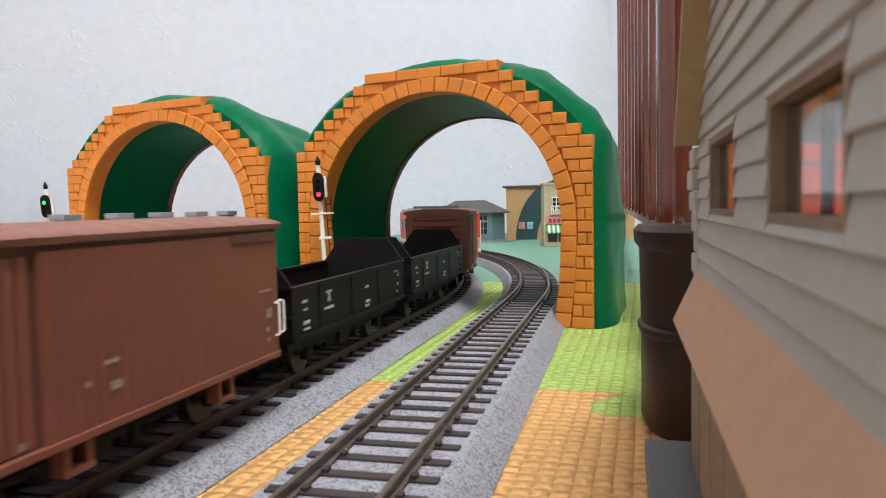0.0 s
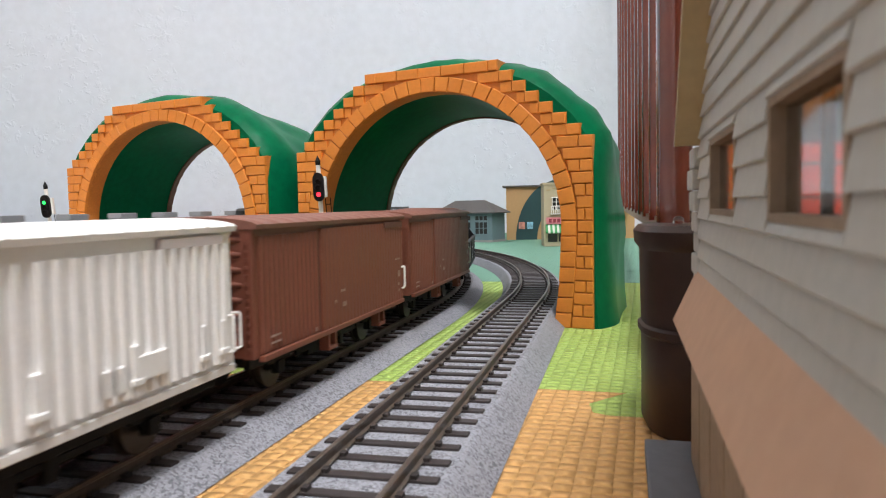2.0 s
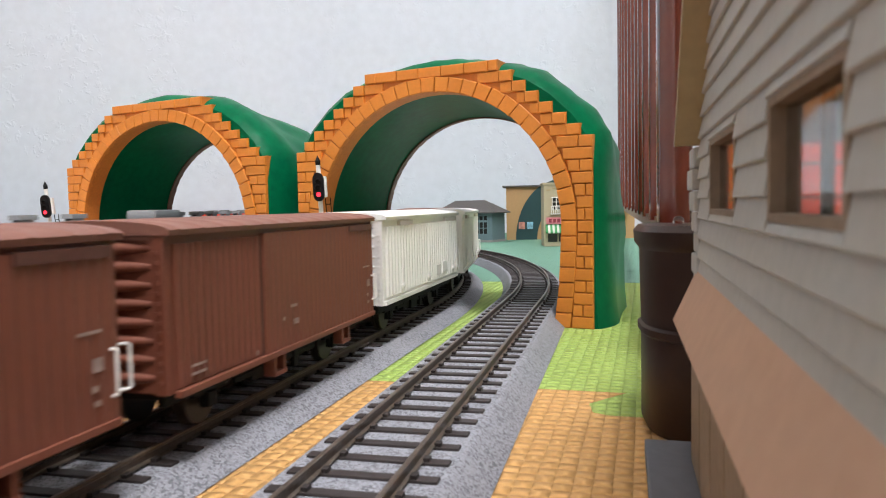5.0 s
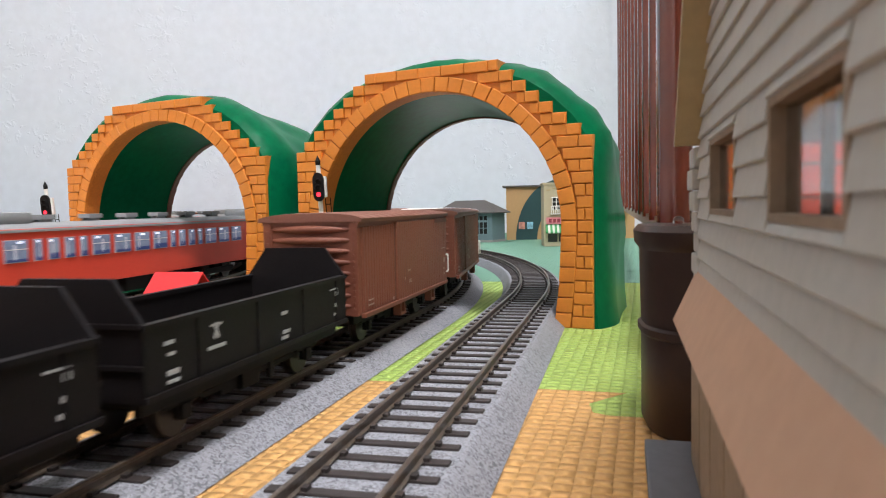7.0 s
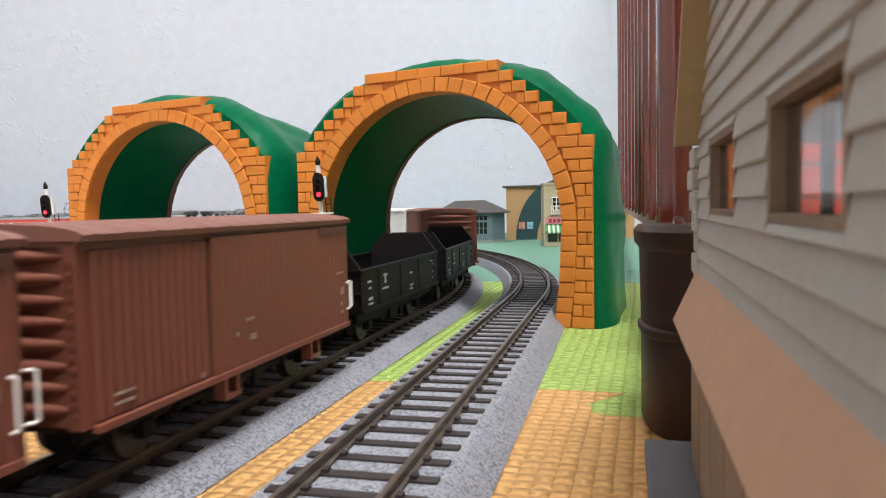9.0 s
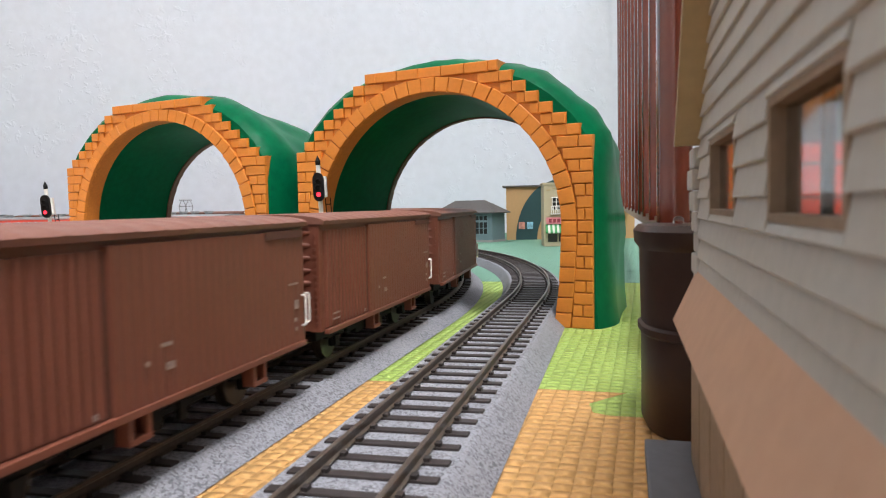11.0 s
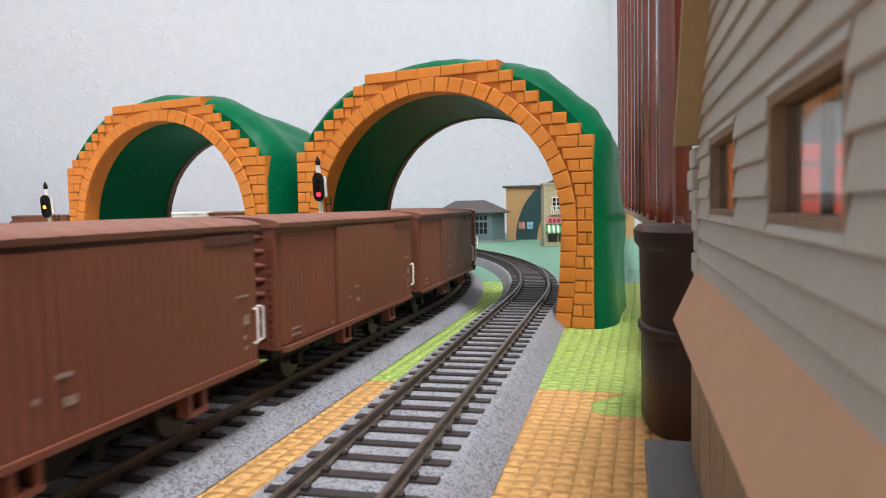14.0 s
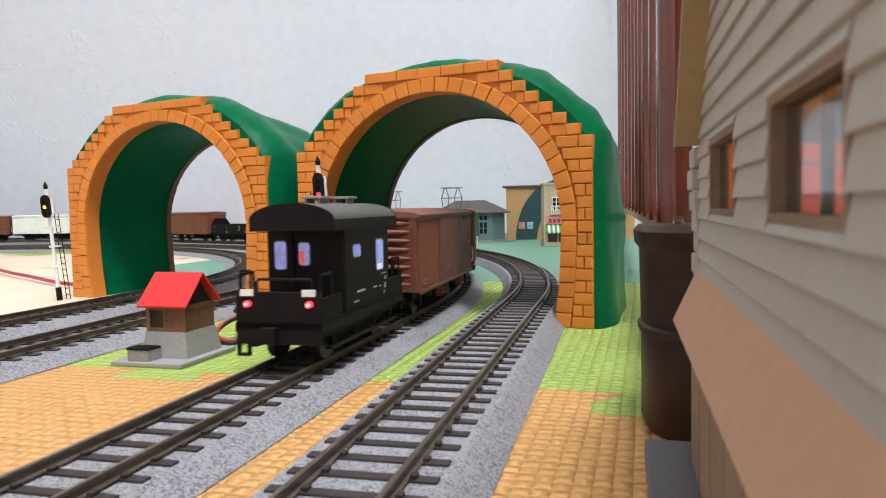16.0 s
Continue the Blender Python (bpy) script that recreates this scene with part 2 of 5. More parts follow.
def tube(bm, pts, r, n=8):
    """A round bar along pts; the ring is carried on from point to point without twist."""
    pts = [Vector(p) for p in pts]
    rings, u = [], None
    for i, p in enumerate(pts):
        d = (pts[min(i + 1, len(pts) - 1)] - pts[max(i - 1, 0)]).normalized()
        if u is None:
            u = d.orthogonal().normalized()
        else:
            u = (u - d * u.dot(d)).normalized()
        w = d.cross(u)
        rings.append([bm.verts.new(p + (u * math.cos(k * math.tau / n) + w * math.sin(k * math.tau / n)) * r) for k in range(n)])
    for a, b in zip(rings, rings[1:]):
        for k in range(n):
            bm.faces.new((a[k], a[(k + 1) % n], b[(k + 1) % n], b[k]))
    bm.faces.new(list(reversed(rings[0])))
    bm.faces.new(rings[-1])


def mesh(name, bm, material, smooth=False):
    bmesh.ops.recalc_face_normals(bm, faces=bm.faces)
    me = bpy.data.meshes.new(name)
    bm.to_mesh(me)
    bm.free()
    me.materials.append(material)
    if smooth:
        for p in me.polygons:
            p.use_smooth = True
        me.set_sharp_from_angle(angle=radians(38))
    return me


def part(name, bm, material, parent, label="", m=None, smooth=False):
    me = bm if isinstance(bm, bpy.types.Mesh) else mesh(name, bm, material, smooth)
    ob = new(name, me)
    ob.parent = parent
    if m:
        ob.matrix_basis = m
    return tagged(ob, label)


def thing(name, label, category, m=None, group="", kind=""):
    ob = new(name)
    ob.empty_display_size = 0.01
    if m:
        ob.matrix_basis = m
    return tagged(ob, label, category, group, kind)


def boxes(*args, bev=0.0, m=None):
    bm = bmesh.new()
    for a in args:
        box(bm, *a, m=m, bev=bev)
    return bm


class Path:
    """Straight track, a left curve of radius R; with ext = (turn, length, radius) a straight and a second curve follow."""
    def __init__(self, p0, h, s1, R, ext=None):
        self.p0, self.h, self.s1, self.R, self.ext = Vector(p0), h, s1, R, ext

    def beside(self, o):
        d = Vector((math.sin(self.h), math.cos(self.h)))
        return Path(self.p0 + Vector((-d.y, d.x)) * o, self.h, self.s1, self.R - o, self.ext and (self.ext[0], self.ext[1], self.ext[2] - o))

    def at(self, s):
        p, h = self.p0, self.h
        legs = [(0.0, self.s1)]
        if self.ext:
            legs += [(self.R, self.R * self.ext[0]), (0.0, self.ext[1]), (self.ext[2], self.ext[2] * (math.pi - self.ext[0]))]
        else:
            legs += [(self.R, self.R * math.pi)]
        legs += [(0.0, 9.0)]
        for r, long in legs:
            d = Vector((math.sin(h), math.cos(h)))
            go = min(s, long)
            if r:
                c = p + Vector((-d.y, d.x)) * r
                h -= go / r
                p = c + Vector((math.cos(h), -math.sin(h))) * r
            else:
                p = p + d * go
            s -= go
            if s <= 1e-9:
                break
        return p, h

    def put(self, s, z, half=0.0):
        if half:
            (p, _), (q, _) = self.at(s - half), self.at(s + half)
            d = q - p
            p, h = (p + q) / 2, math.atan2(d.x, d.y)
        else:
            p, h = self.at(s)
        return pose(p.x, p.y, z, 0, 0, -math.degrees(h))


T1 = Path((0.0033, 0.2), 0.241, 0.15, 0.72, (radians(65), 0.24, 0.66))
T2 = Path((-0.0516, 0.2), 0.2565, 0.137, 0.66, (radians(65), 0.24, 0.60))
T3 = Path(T2.beside(0.115).p0, 0.2565, 0.17, 0.56)
T4 = Path(T2.beside(0.175).p0, 0.2565, 0.17, 0.50)
Z1, Z2 = 0.009, 0.007

# ---------------------------------------------------------------- room
tagged(new("floor", mesh("floor", boxes((-3.2, 2.4, -2.6, 1.5, -0.06, -0.012)), surf("floor_boards", (0.3, 0.2, 0.12), 0.5))), "wooden room floor under the play mats", "floor", kind="structure")
# south, west and east walls stay unseen; their colours set the bounce light
for nm, a, mt in (("wall_north", (-3.2, 2.4, 1.42, 1.52, -0.012, 2.4), WALLPAPER), ("wall_south", (-3.2, 2.4, -2.7, -2.6, -0.012, 2.4), ROOMWALL),
                  ("wall_west", (-3.3, -3.2, -2.6, 1.52, -0.012, 2.4), ROOMWALL), ("wall_east", (2.4, 2.5, -2.6, 1.52, -0.012, 2.4), DIMWALL)):
    tagged(new(nm, mesh(nm, boxes(a), mt)), "off-white wall with embossed stucco wallpaper" if nm == "wall_north" else "unseen dark brown room wall, added to cut bounce light" if nm == "wall_east" else "unseen plain off-white room wall, for bounce light", "wall", kind="structure")
tagged(new("ceiling", mesh("ceiling", boxes((-3.3, 2.5, -2.7, 1.52, 2.4, 2.5)), CEIL)), "plain white room ceiling", "ceiling", kind="structure")

# foam play mat: tiles with dovetailed edges, turned with the tracks
TILE, TURN = 0.287, -15.6
MAT = thing("play_mat", "interlocking foam play mat in orange, lime, teal and cream", "play mat", pose(0.0, 0.214, 0, 0, 0, TURN), kind="structure")


def teeth(small=False):
    """One shared tile edge from 0 to TILE: (along, out) with two dovetail teeth; small: the first is a cut-down one."""
    out = [(0, 0)]
    if small:
        out += [(0.060, 0), (0.0555, 0.010), (0.058, 0.012), (0.085, 0.012), (0.0875, 0.010), (0.083, 0)]
    for c in ((0.243,) if small else (0.085, 0.243)):
        out += [(c - 0.023, 0), (c - 0.0325, 0.013), (c - 0.031, 0.021), (c - 0.027, 0.023), (c + 0.027, 0.023), (c + 0.031, 0.021), (c + 0.0325, 0.013), (c + 0.023, 0)]
    return out + [(TILE, 0)]


colours = {(-1, 1): "teal", (0, 0): "lime", (1, 0): "lime", (2, 0): "lime", (-1, 0): "cream", (-2, 0): "cream", (-3, 0): "cream", (-2, 1): "cream", (-3, 1): "cream",
           (-2, 2): "lime", (-3, 2): "lime"}
U0 = 0.120
for i in range(-8, 8):
    for j in range(-9, 5):
        col = colours.get((i, j), "orange" if j < 0 else "teal")
        x0, y0 = U0 + (i - 1 + (0.2 if j > 0 else 0.0)) * TILE, j * TILE
        near = -4 <= i <= 2 and -2 <= j <= 2
        pts = []
        if near:
            pts += [(x0 + a, y0 - (o if j != 1 else 0)) for a, o in teeth(i == 0 and j == 0)[:-1]]
            pts += [(x0 + TILE - o, y0 + a) for a, o in teeth()[:-1]]
            pts += [(x0 + a, y0 + TILE - (o if j != 0 else 0)) for a, o in reversed(teeth(i == 0 and j == -1))][:-1]
            pts += [(x0 - o, y0 + a) for a, o in reversed(teeth())][:-1]
        else:
            pts = [(x0, y0), (x0 + TILE, y0), (x0 + TILE, y0 + TILE), (x0, y0 + TILE)]
        c = (x0 + TILE / 2, y0 + TILE / 2)
        w = MAT.matrix_basis @ Vector((c[0], c[1], 0))
        if not (-2.4 < w.x < 1.6 and -2.4 < w.y < 1.26):
            continue
        bm = bmesh.new()
        prism(bm, [(c[0] + (p[0] - c[0]) * 0.9985, c[1] + (p[1] - c[1]) * 0.9985) for p in pts], -0.012, 0.0, axis="z")
        part("foam_tile", bm, FOAM[col], MAT)


# ---------------------------------------------------------------- tracks
def sweep(path, prof, s0, s1, n):
    bm = bmesh.new()
    prev = first = None
    for i in range(n + 1):
        p, h = path.at(s0 + (s1 - s0) * i / n)
        row = [bm.verts.new((p.x + o * math.cos(h), p.y - o * math.sin(h), z)) for o, z in prof]
        first = first or row
        if prev:
            for j in range(len(row)):
                k = (j + 1) % len(row)
                bm.faces.new((prev[j], prev[k], row[k], row[j]))
        prev = row
    bm.faces.new(first)
    bm.faces.new(list(reversed(prev)))
    return bm


tie_mesh = {}
for T, zr, far_end, count, foot in ((T1, Z1, 2.9, 130, (0.0196, 0.0215)), (T2, Z2, 2.9, 130, (0.0245, 0.0218)), (T3, Z2, 2.3, 60, (0.0225, 0.0225)), (T4, Z2, 2.9, 60, (0.0225, 0.0225))):
    trk = thing("railway_track", "model railway track with dark ties on grey moulded ballast", "track", group="model railway tracks", kind="structure")
    zb = zr - 0.0031
    s0 = -2.3
    part("roadbed", sweep(T, ((-foot[0], 0.0003), (-0.0158, zb - 0.0004), (-0.0150, zb), (0.0150, zb), (0.0158, zb - 0.0004), (foot[1], 0.0003)), s0, far_end, 420), BALLAST, trk)
    for sd in (-1, 1):
        o = sd * 0.00825
        prof = ((-0.0009, 0.0014), (-0.0009, 0.0017), (-0.0003, 0.0020), (-0.0003, 0.0031), (-0.0005, 0.0033), (-0.0005, 0.0039), (-0.0003, 0.0040),
                (0.0003, 0.0040), (0.0005, 0.0039), (0.0005, 0.0033), (0.0003, 0.0031), (0.0003, 0.0020), (0.0009, 0.0017), (0.0009, 0.0014))
        part("rail", sweep(T, [(o + a, zr - 0.0040 + b) for a, b in prof], s0, far_end, 420), RAIL, trk)
    if not tie_mesh:
        bm = boxes((-0.0140, 0.0140, -0.0014, 0.0014, -0.0012, 0.0014), bev=0.0002)
        for sd in (-1, 1):
            for e in (-1, 1):
                box(bm, sd * 0.00825 + e * 0.0014 - 0.0006, sd * 0.00825 + e * 0.0014 + 0.0006, -0.0009, 0.0009, 0.0013, 0.0021)
        tie_mesh["m"] = mesh("tie", bm, TIE)
    n = int((far_end - s0) / 0.0086)
    rest = bmesh.new()
    for i in range(n):
        s = s0 + 0.004 + i * 0.0086
        m = T.put(s, zr - 0.0040)
        if -0.12 < s < -0.12 + count * 0.0086:
            part("tie", tie_mesh["m"], TIE, trk, m=m)
        else:
            v = bmesh.ops.create_cube(rest, size=1)["verts"]
            for p in v:
                p.co = m @ Vector((p.co.x * 0.028, p.co.y * 0.0028, p.co.z * 0.0026 + 0.0001))
    tagged(part("tie_row", rest, TIE, trk), kind="stuff")
    for sj in (0.155, 0.43):
        bm = bmesh.new()
        for sd in (-1, 1):
            box(bm, sd * 0.00825 - 0.0013, sd * 0.00825 + 0.0013, -0.005, 0.005, 0.0014, 0.0024, m=T.put(sj, zr - 0.0040))
        part("rail_joiner", bm, WHEEL, trk)


# ---------------------------------------------------------------- toy tunnels
def brick(pts, y0=0.001, y1=-0.0022):
    """A moulded brick on the outline pts (x, z), with a rounded front."""
    c = Vector((sum(p[0] for p in pts) / len(pts), sum(p[1] for p in pts) / len(pts)))
    bm = bmesh.new()
    rows = []
    for y, ins in ((y0, 0.0001), (y1 + 0.0006, 0.00012), (y1 + 0.00015, 0.00028), (y1, 0.0006)):
        row = []
        for p in pts:
            d = Vector(p) - c
            row.append(bm.verts.new((c.x + d.x - math.copysign(min(ins, abs(d.x)), d.x), y, c.y + d.y - math.copysign(min(ins, abs(d.y)), d.y))))
        rows.append(row)
    for a, b in zip(rows, rows[1:]):
        for i in range(len(a)):
            bm.faces.new((a[i], a[(i + 1) % len(a)], b[(i + 1) % len(a)], b[i]))
    bm.faces.new(rows[-1])
    return bm


def tunnel(A, B, label, seed, SIDE):
    A, B = Vector(A), Vector(B)
    W = (B - A).length
    k, cx = W / 0.1534, W / 2
    deep = 0.068
    LOW = 0.958  # the back portal stands SIDE to the side and a little lower
    root = thing("toy_tunnel", label, "tunnel", pose(A.x, A.y, 0, 0, 0, math.degrees(math.atan2(B.y - A.y, B.x - A.x))), group="toy tunnels")
    rng = random.Random(seed)

    def arch(half, foot, rise, n=44):
        """Outline from the left foot over the crown to the right foot."""
        pts = [(-foot, 0.0), (-(foot * 0.35 + half * 0.65), 0.018), (-half * 0.995, 0.034)]
        pts += [(-half * math.cos(math.pi * i / n), 0.045 + rise * math.sin(math.pi * i / n)) for i in range(n + 1)]
        pts += [(-x, z) for x, z in reversed(pts[:3])]
        return [(cx + x * k, z) for x, z in pts]

    inner, outer = arch(0.0628, 0.0592, 0.0610), arch(0.0700, 0.0668, 0.0680)
    rows, z = [], 0.0
    for i in range(16):
        rows.append((z, z + 0.0823 / 16, 0.0767))
        z += 0.0823 / 16
    for i, hw in enumerate((0.0716, 0.0654, 0.0593, 0.0532, 0.0472, 0.0413, 0.0345)):
        rows.append((z, z + 0.00505, hw))
        z += 0.00505
    # front and back plates with the arched opening
    left = [(cx - 0.0767 * k, 0.0)]
    for z0, z1, hw in rows:
        left += [(cx - hw * k, z0), (cx - hw * k, z1)]
    out = left + [(W - x, zz) for x, zz in reversed(left)]
    clean = [p for i, p in enumerate(out) if i == 0 or (Vector(p) - Vector(out[i - 1])).length > 1e-6]
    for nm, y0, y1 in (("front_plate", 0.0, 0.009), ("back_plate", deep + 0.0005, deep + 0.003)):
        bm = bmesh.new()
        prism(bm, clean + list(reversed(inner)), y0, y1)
        part(nm, bm, ORANGE_PLATE if y0 == 0.0 else PORTAL_SHADED, root, "orange plastic portal wall with an arched opening" if y0 == 0.0 else "plastic back portal, its shade put into a dark brown colour", m=None if y0 == 0.0 else Matrix(((0.95, 0, 0, 0.05 * cx + SIDE), (0, 1, 0, 0), (0, 0, LOW, 0), (0, 0, 0, 1))))
    # arch ring
    lens = [0.0]
    for a, b in zip(inner, inner[1:]):
        lens.append(lens[-1] + (Vector(b) - Vector(a)).length)
    nb = 43

    def along(line, t):
        s = t * lens[-1]
        for i in range(len(lens) - 1):
            if s <= lens[i + 1] + 1e-9:
                f = (s - lens[i]) / (lens[i + 1] - lens[i])
                return tuple(line[i][c] + (line[i + 1][c] - line[i][c]) * f for c in (0, 1))
        return line[-1]
    # the back bricks (face 1) take the same shade-darkened colour
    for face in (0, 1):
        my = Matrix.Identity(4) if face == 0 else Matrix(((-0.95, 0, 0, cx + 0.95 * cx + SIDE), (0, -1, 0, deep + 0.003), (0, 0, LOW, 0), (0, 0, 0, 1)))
        for i in range(nb):
            a, b = i / nb, (i + 1) / nb
            j = rng.uniform(-0.0002, 0.0002)
            pts = [along(inner, a), along(outer, a), along(outer, b), along(inner, b)]
            part("brick", brick(pts, 0.001, -0.0018 + j), PORTAL_SHADED if face else ORANGE, root, m=my)
        for r, (z0, z1, hw) in enumerate(rows):
            zi = z0 + 0.0012
            ri = 0.0700 if zi < 0.045 else 0.0700 * math.sqrt(max(0.0, 1 - ((zi - 0.045) / 0.068) ** 2))
            if zi < 0.034:
                ri = 0.0672 + (0.0696 - 0.0672) * zi / 0.034
            ends = [(cx - hw * k, cx - ri * k), (cx + ri * k, cx + hw * k)] if ri > 0.004 and z0 < 0.1125 else [(cx - hw * k, cx + hw * k)]
            for e, (x0, x1) in enumerate(ends):
                L = x1 - x0
                if L < 0.0012:
                    continue
                step = 0.0108 if r < 22 else 0.0117
                cuts = [x0]
                if len(ends) == 2 and L < 0.0115 and r < 16:
                    cuts += [x0 + L * (0.5 if r % 4 == 1 else 0.62), x1] if r % 2 else [x1]
                else:
                    row = []
                    xx = 0.0061 if (r >= 16 or r % 2) else step
                    while xx < L - 0.0035:
                        row.append(xx)
                        xx += step
                    cuts += [x0 + v for v in row] if e == 0 else [x1 - v for v in reversed(row)]
                    cuts.append(x1)
                for p, q in zip(cuts, cuts[1:]):
                    edge = r < 16 or r == 22 or min(p - x0, x1 - q) < 0.0001 and (p == x0 and (e == 0 or len(ends) == 1) or q == x1 and (e == 1 or len(ends) == 1))
                    j = rng.uniform(-0.0001, 0.0001)
                    part("brick", brick([(p, z0), (q, z0), (q, z1), (p, z1)], 0.001, (-0.0015 if edge else -0.0009) + j), PORTAL_SHADED if face else ORANGE, root, m=my)
    # hill-shaped green shell: upright flanks, sloping shoulders, a low crown
    half = ((0.0812, 0.0), (0.0803, 0.014), (0.0800, 0.040), (0.0797, 0.070), (0.0775, 0.0835), (0.0705, 0.0945), (0.0600, 0.1045), (0.0490, 0.1120), (0.0370, 0.1162), (0.0240, 0.1192), (0.0110, 0.1218), (0.0, 0.1226))
    ring = []
    for i in range(len(half) - 1):
        for t in (0.0, 0.34, 0.67):
            ring.append((half[i][0] + (half[i + 1][0] - half[i][0]) * t, half[i][1] + (half[i + 1][1] - half[i][1]) * t))
    ring = [(-x, zz) for x, zz in ring] + [(0.0, half[-1][1])] + [(x, zz) for x, zz in reversed(ring)]
    secs = [(0.0004, 0.966, 0.962), (0.0030, 0.985, 0.985), (0.007, 1.005, 0.998), (0.012, 1.018, 1.004), (0.018, 1.022, 1.000), (0.024, 1.010, 0.990), (0.030, 0.995, 0.984), (0.037, 0.980, 0.974),
            (0.044, 0.965, 0.970), (0.052, 0.950, 0.962), (0.060, 0.938, 0.958), (0.070, 0.925, 0.950)]
    bm = bmesh.new()
    prev = first = None
    for d, wide, tall in secs:
        loop = []
        for x, zz in ring:
            lift = max(0.0, min(1.0, (d - 0.003) / 0.014)) * min(1.0, zz / 0.03)
            nz = noise.noise(Vector((x * 38 + seed * 3, d * 26, zz * 38))) * 0.0026 + noise.noise(Vector((x * 170, d * 55 + seed, zz * 60))) * 0.0013
            r = Vector((x, zz - 0.03)).normalized() if zz > 0.03 else Vector((1 if x > 0 else -1, 0))
            loop.append(bm.verts.new((cx + (x * wide + r.x * nz * lift) * k, d, zz * tall + r.y * nz * lift)))
        f = d / deep
        for x, zz in reversed(inner):
            loop.append(bm.verts.new((cx + (x - cx) * (1.012 - 0.05 * f) + SIDE * f, d, zz * (1 - (1 - LOW) * f) + (0.0006 if zz > 0.05 else 0))))
        first = first or loop
        if prev:
            for i in range(len(loop)):
                j = (i + 1) % len(loop)
                bm.faces.new((prev[i], prev[j], loop[j], loop[i]))
        prev = loop
    bm.faces.new(first)
    bm.faces.new(list(reversed(prev)))
    sh = part("hill_shell", bm, GREEN, root, "glossy green plastic hill-shaped tunnel shell", smooth=True)
    return root


tunnel((-0.0735, 0.372), (0.0636, 0.3032), "green hill toy tunnel with orange brick portal over two tracks", 3, -0.0062)
tunnel((-0.238, 0.4624), (-0.0935, 0.388), "green hill toy tunnel with orange brick portal beside the signal", 8, -0.0088)


# ---------------------------------------------------------------- house beside the camera
HM = pose(0.0499, 0.1428, 0, 0, 0, -104.1)
house = thing("model_house", "grey clapboard model house with tan awning on a dark slab", "model building", HM)
part("base_slab", boxes((-0.0050, 0.26, -0.0095, 0.07, 0.0002, 0.0035), bev=0.0004), SLAB, house, "dark grey foundation slab")
part("lower_wall", boxes((0.004, 0.255, 0.0, 0.003, 0.0035, 0.0400)), TRIMWOOD, house, "raw brown wood lower wall")
for i in range(16):
    part("plank", boxes((0.0075 + i * 0.0155, 0.0222 + i * 0.0155, -0.0012, 0.0, 0.0038, 0.0385), bev=0.0003), TRIMWOOD, house)
for i in range(15):
    part("corner_block", boxes((0.0005, 0.0090 if i < 9 else 0.0108, (-0.0002 if i < 12 else -0.0010) - 0.0004 * (i % 2), 0.0045, 0.0036 + i * 0.0040, 0.0074 + i * 0.0040), bev=0.0004), SIDING, house)
WINS = ((0.0278, 0.0549), (0.0757, 0.1015), (0.128, 0.148), (0.175, 0.195))
WZ0, WZ1 = 0.0514, 0.0630
part("end_wall", boxes((0.0114, 0.014, 0.0046, 0.07, 0.0400, 0.13)), SIDING, house)
# inner wall and floor coloured dark in place of shade behind the windows
part("back_wall", boxes((0.014, 0.255, 0.060, 0.063, 0.0400, 0.13)), SHADE_BROWN, house)
part("inner_floor", boxes((0.014, 0.255, 0.004, 0.060, 0.0385, 0.0400)), SHADE_BROWN, house)
z = 0.0394
COURSE = 0.0036
while z < 0.128:
    z1 = z + COURSE
    edge_x = 0.011 + 0.9 * max(0.0, z - 0.0637)
    cuts = [(edge_x, 0.255)]
    if z1 > WZ0 + 0.0003 and z < WZ1 - 0.0003:
        cuts, x = [], 0.011
        for a, b in WINS:
            cuts.append((x, a))
            x = b
        cuts.append((x, 0.255))
    strips = [(a, b, z, z1) for a, b in cuts]
    if len(cuts) > 1:
        strips += [(a, b, z, WZ0) for a, b in WINS if z < WZ0 - 0.0003] + [(a, b, WZ1, z1) for a, b in WINS if z1 > WZ1 + 0.0003]
    for a, b, s0, s1 in strips:
        bm = bmesh.new()
        jut = 0.0004 * noise.noise(Vector((s0 * 900, a * 60, 3.1)))
        prism(bm, [(0.0030, s0), (-0.0003 + jut, s0), (-0.0005, s0 + 0.0002), (0.0001, s1 + 0.0002), (0.0030, s1 + 0.0002)], a, b, axis="x")
        part("clapboard", bm, SIDING, house)
    z = z1
for a, b in WINS:
    w = part("window", boxes((a + 0.0012, b - 0.0012, -0.0002, 0.0024, WZ0, WZ0 + 0.0008)), TRIMWOOD, house, "raw wood window frame")
    for nm, bx in (("frame_jamb", (a, a + 0.0012, -0.0002, 0.0024, WZ0, WZ1)), ("frame_jamb", (b - 0.0012, b, -0.0002, 0.0024, WZ0, WZ1)), ("frame_head", (a + 0.0012, b - 0.0012, -0.0002, 0.0024, WZ1 - 0.0008, WZ1)),
                   ("mullion", ((a + b) / 2 - 0.0005, (a + b) / 2 + 0.0005, 0.0016, 0.0024, WZ0 + 0.0008, WZ1 - 0.0008))):
        part(nm, boxes(bx), TRIMWOOD if nm != "mullion" else HUTWOOD, w)
    pane = part("pane", boxes((a + 0.0012, b - 0.0012, 0.0012, 0.0014, WZ0 + 0.0008, WZ1 - 0.0008)), GLASS, w)
    pane.visible_shadow = False
bm = bmesh.new()
for y0, y1 in ((0.0026, 0.0046), (0.0050, 0.0088), (0.0093, 0.0128), (0.0133, 0.0176), (0.0181, 0.0224), (0.0229, 0.0272), (0.0277, 0.0320)):
    for za, zb in ((0.0508, 0.0534), (0.0541, 0.0592), (0.0599, 0.0630)):
        box(bm, 0.0141, 0.0146, y0, y1, za, zb)
part("curtain", bm, GLOWRED, house, "red patterned window lit from behind")
bm = bmesh.new()
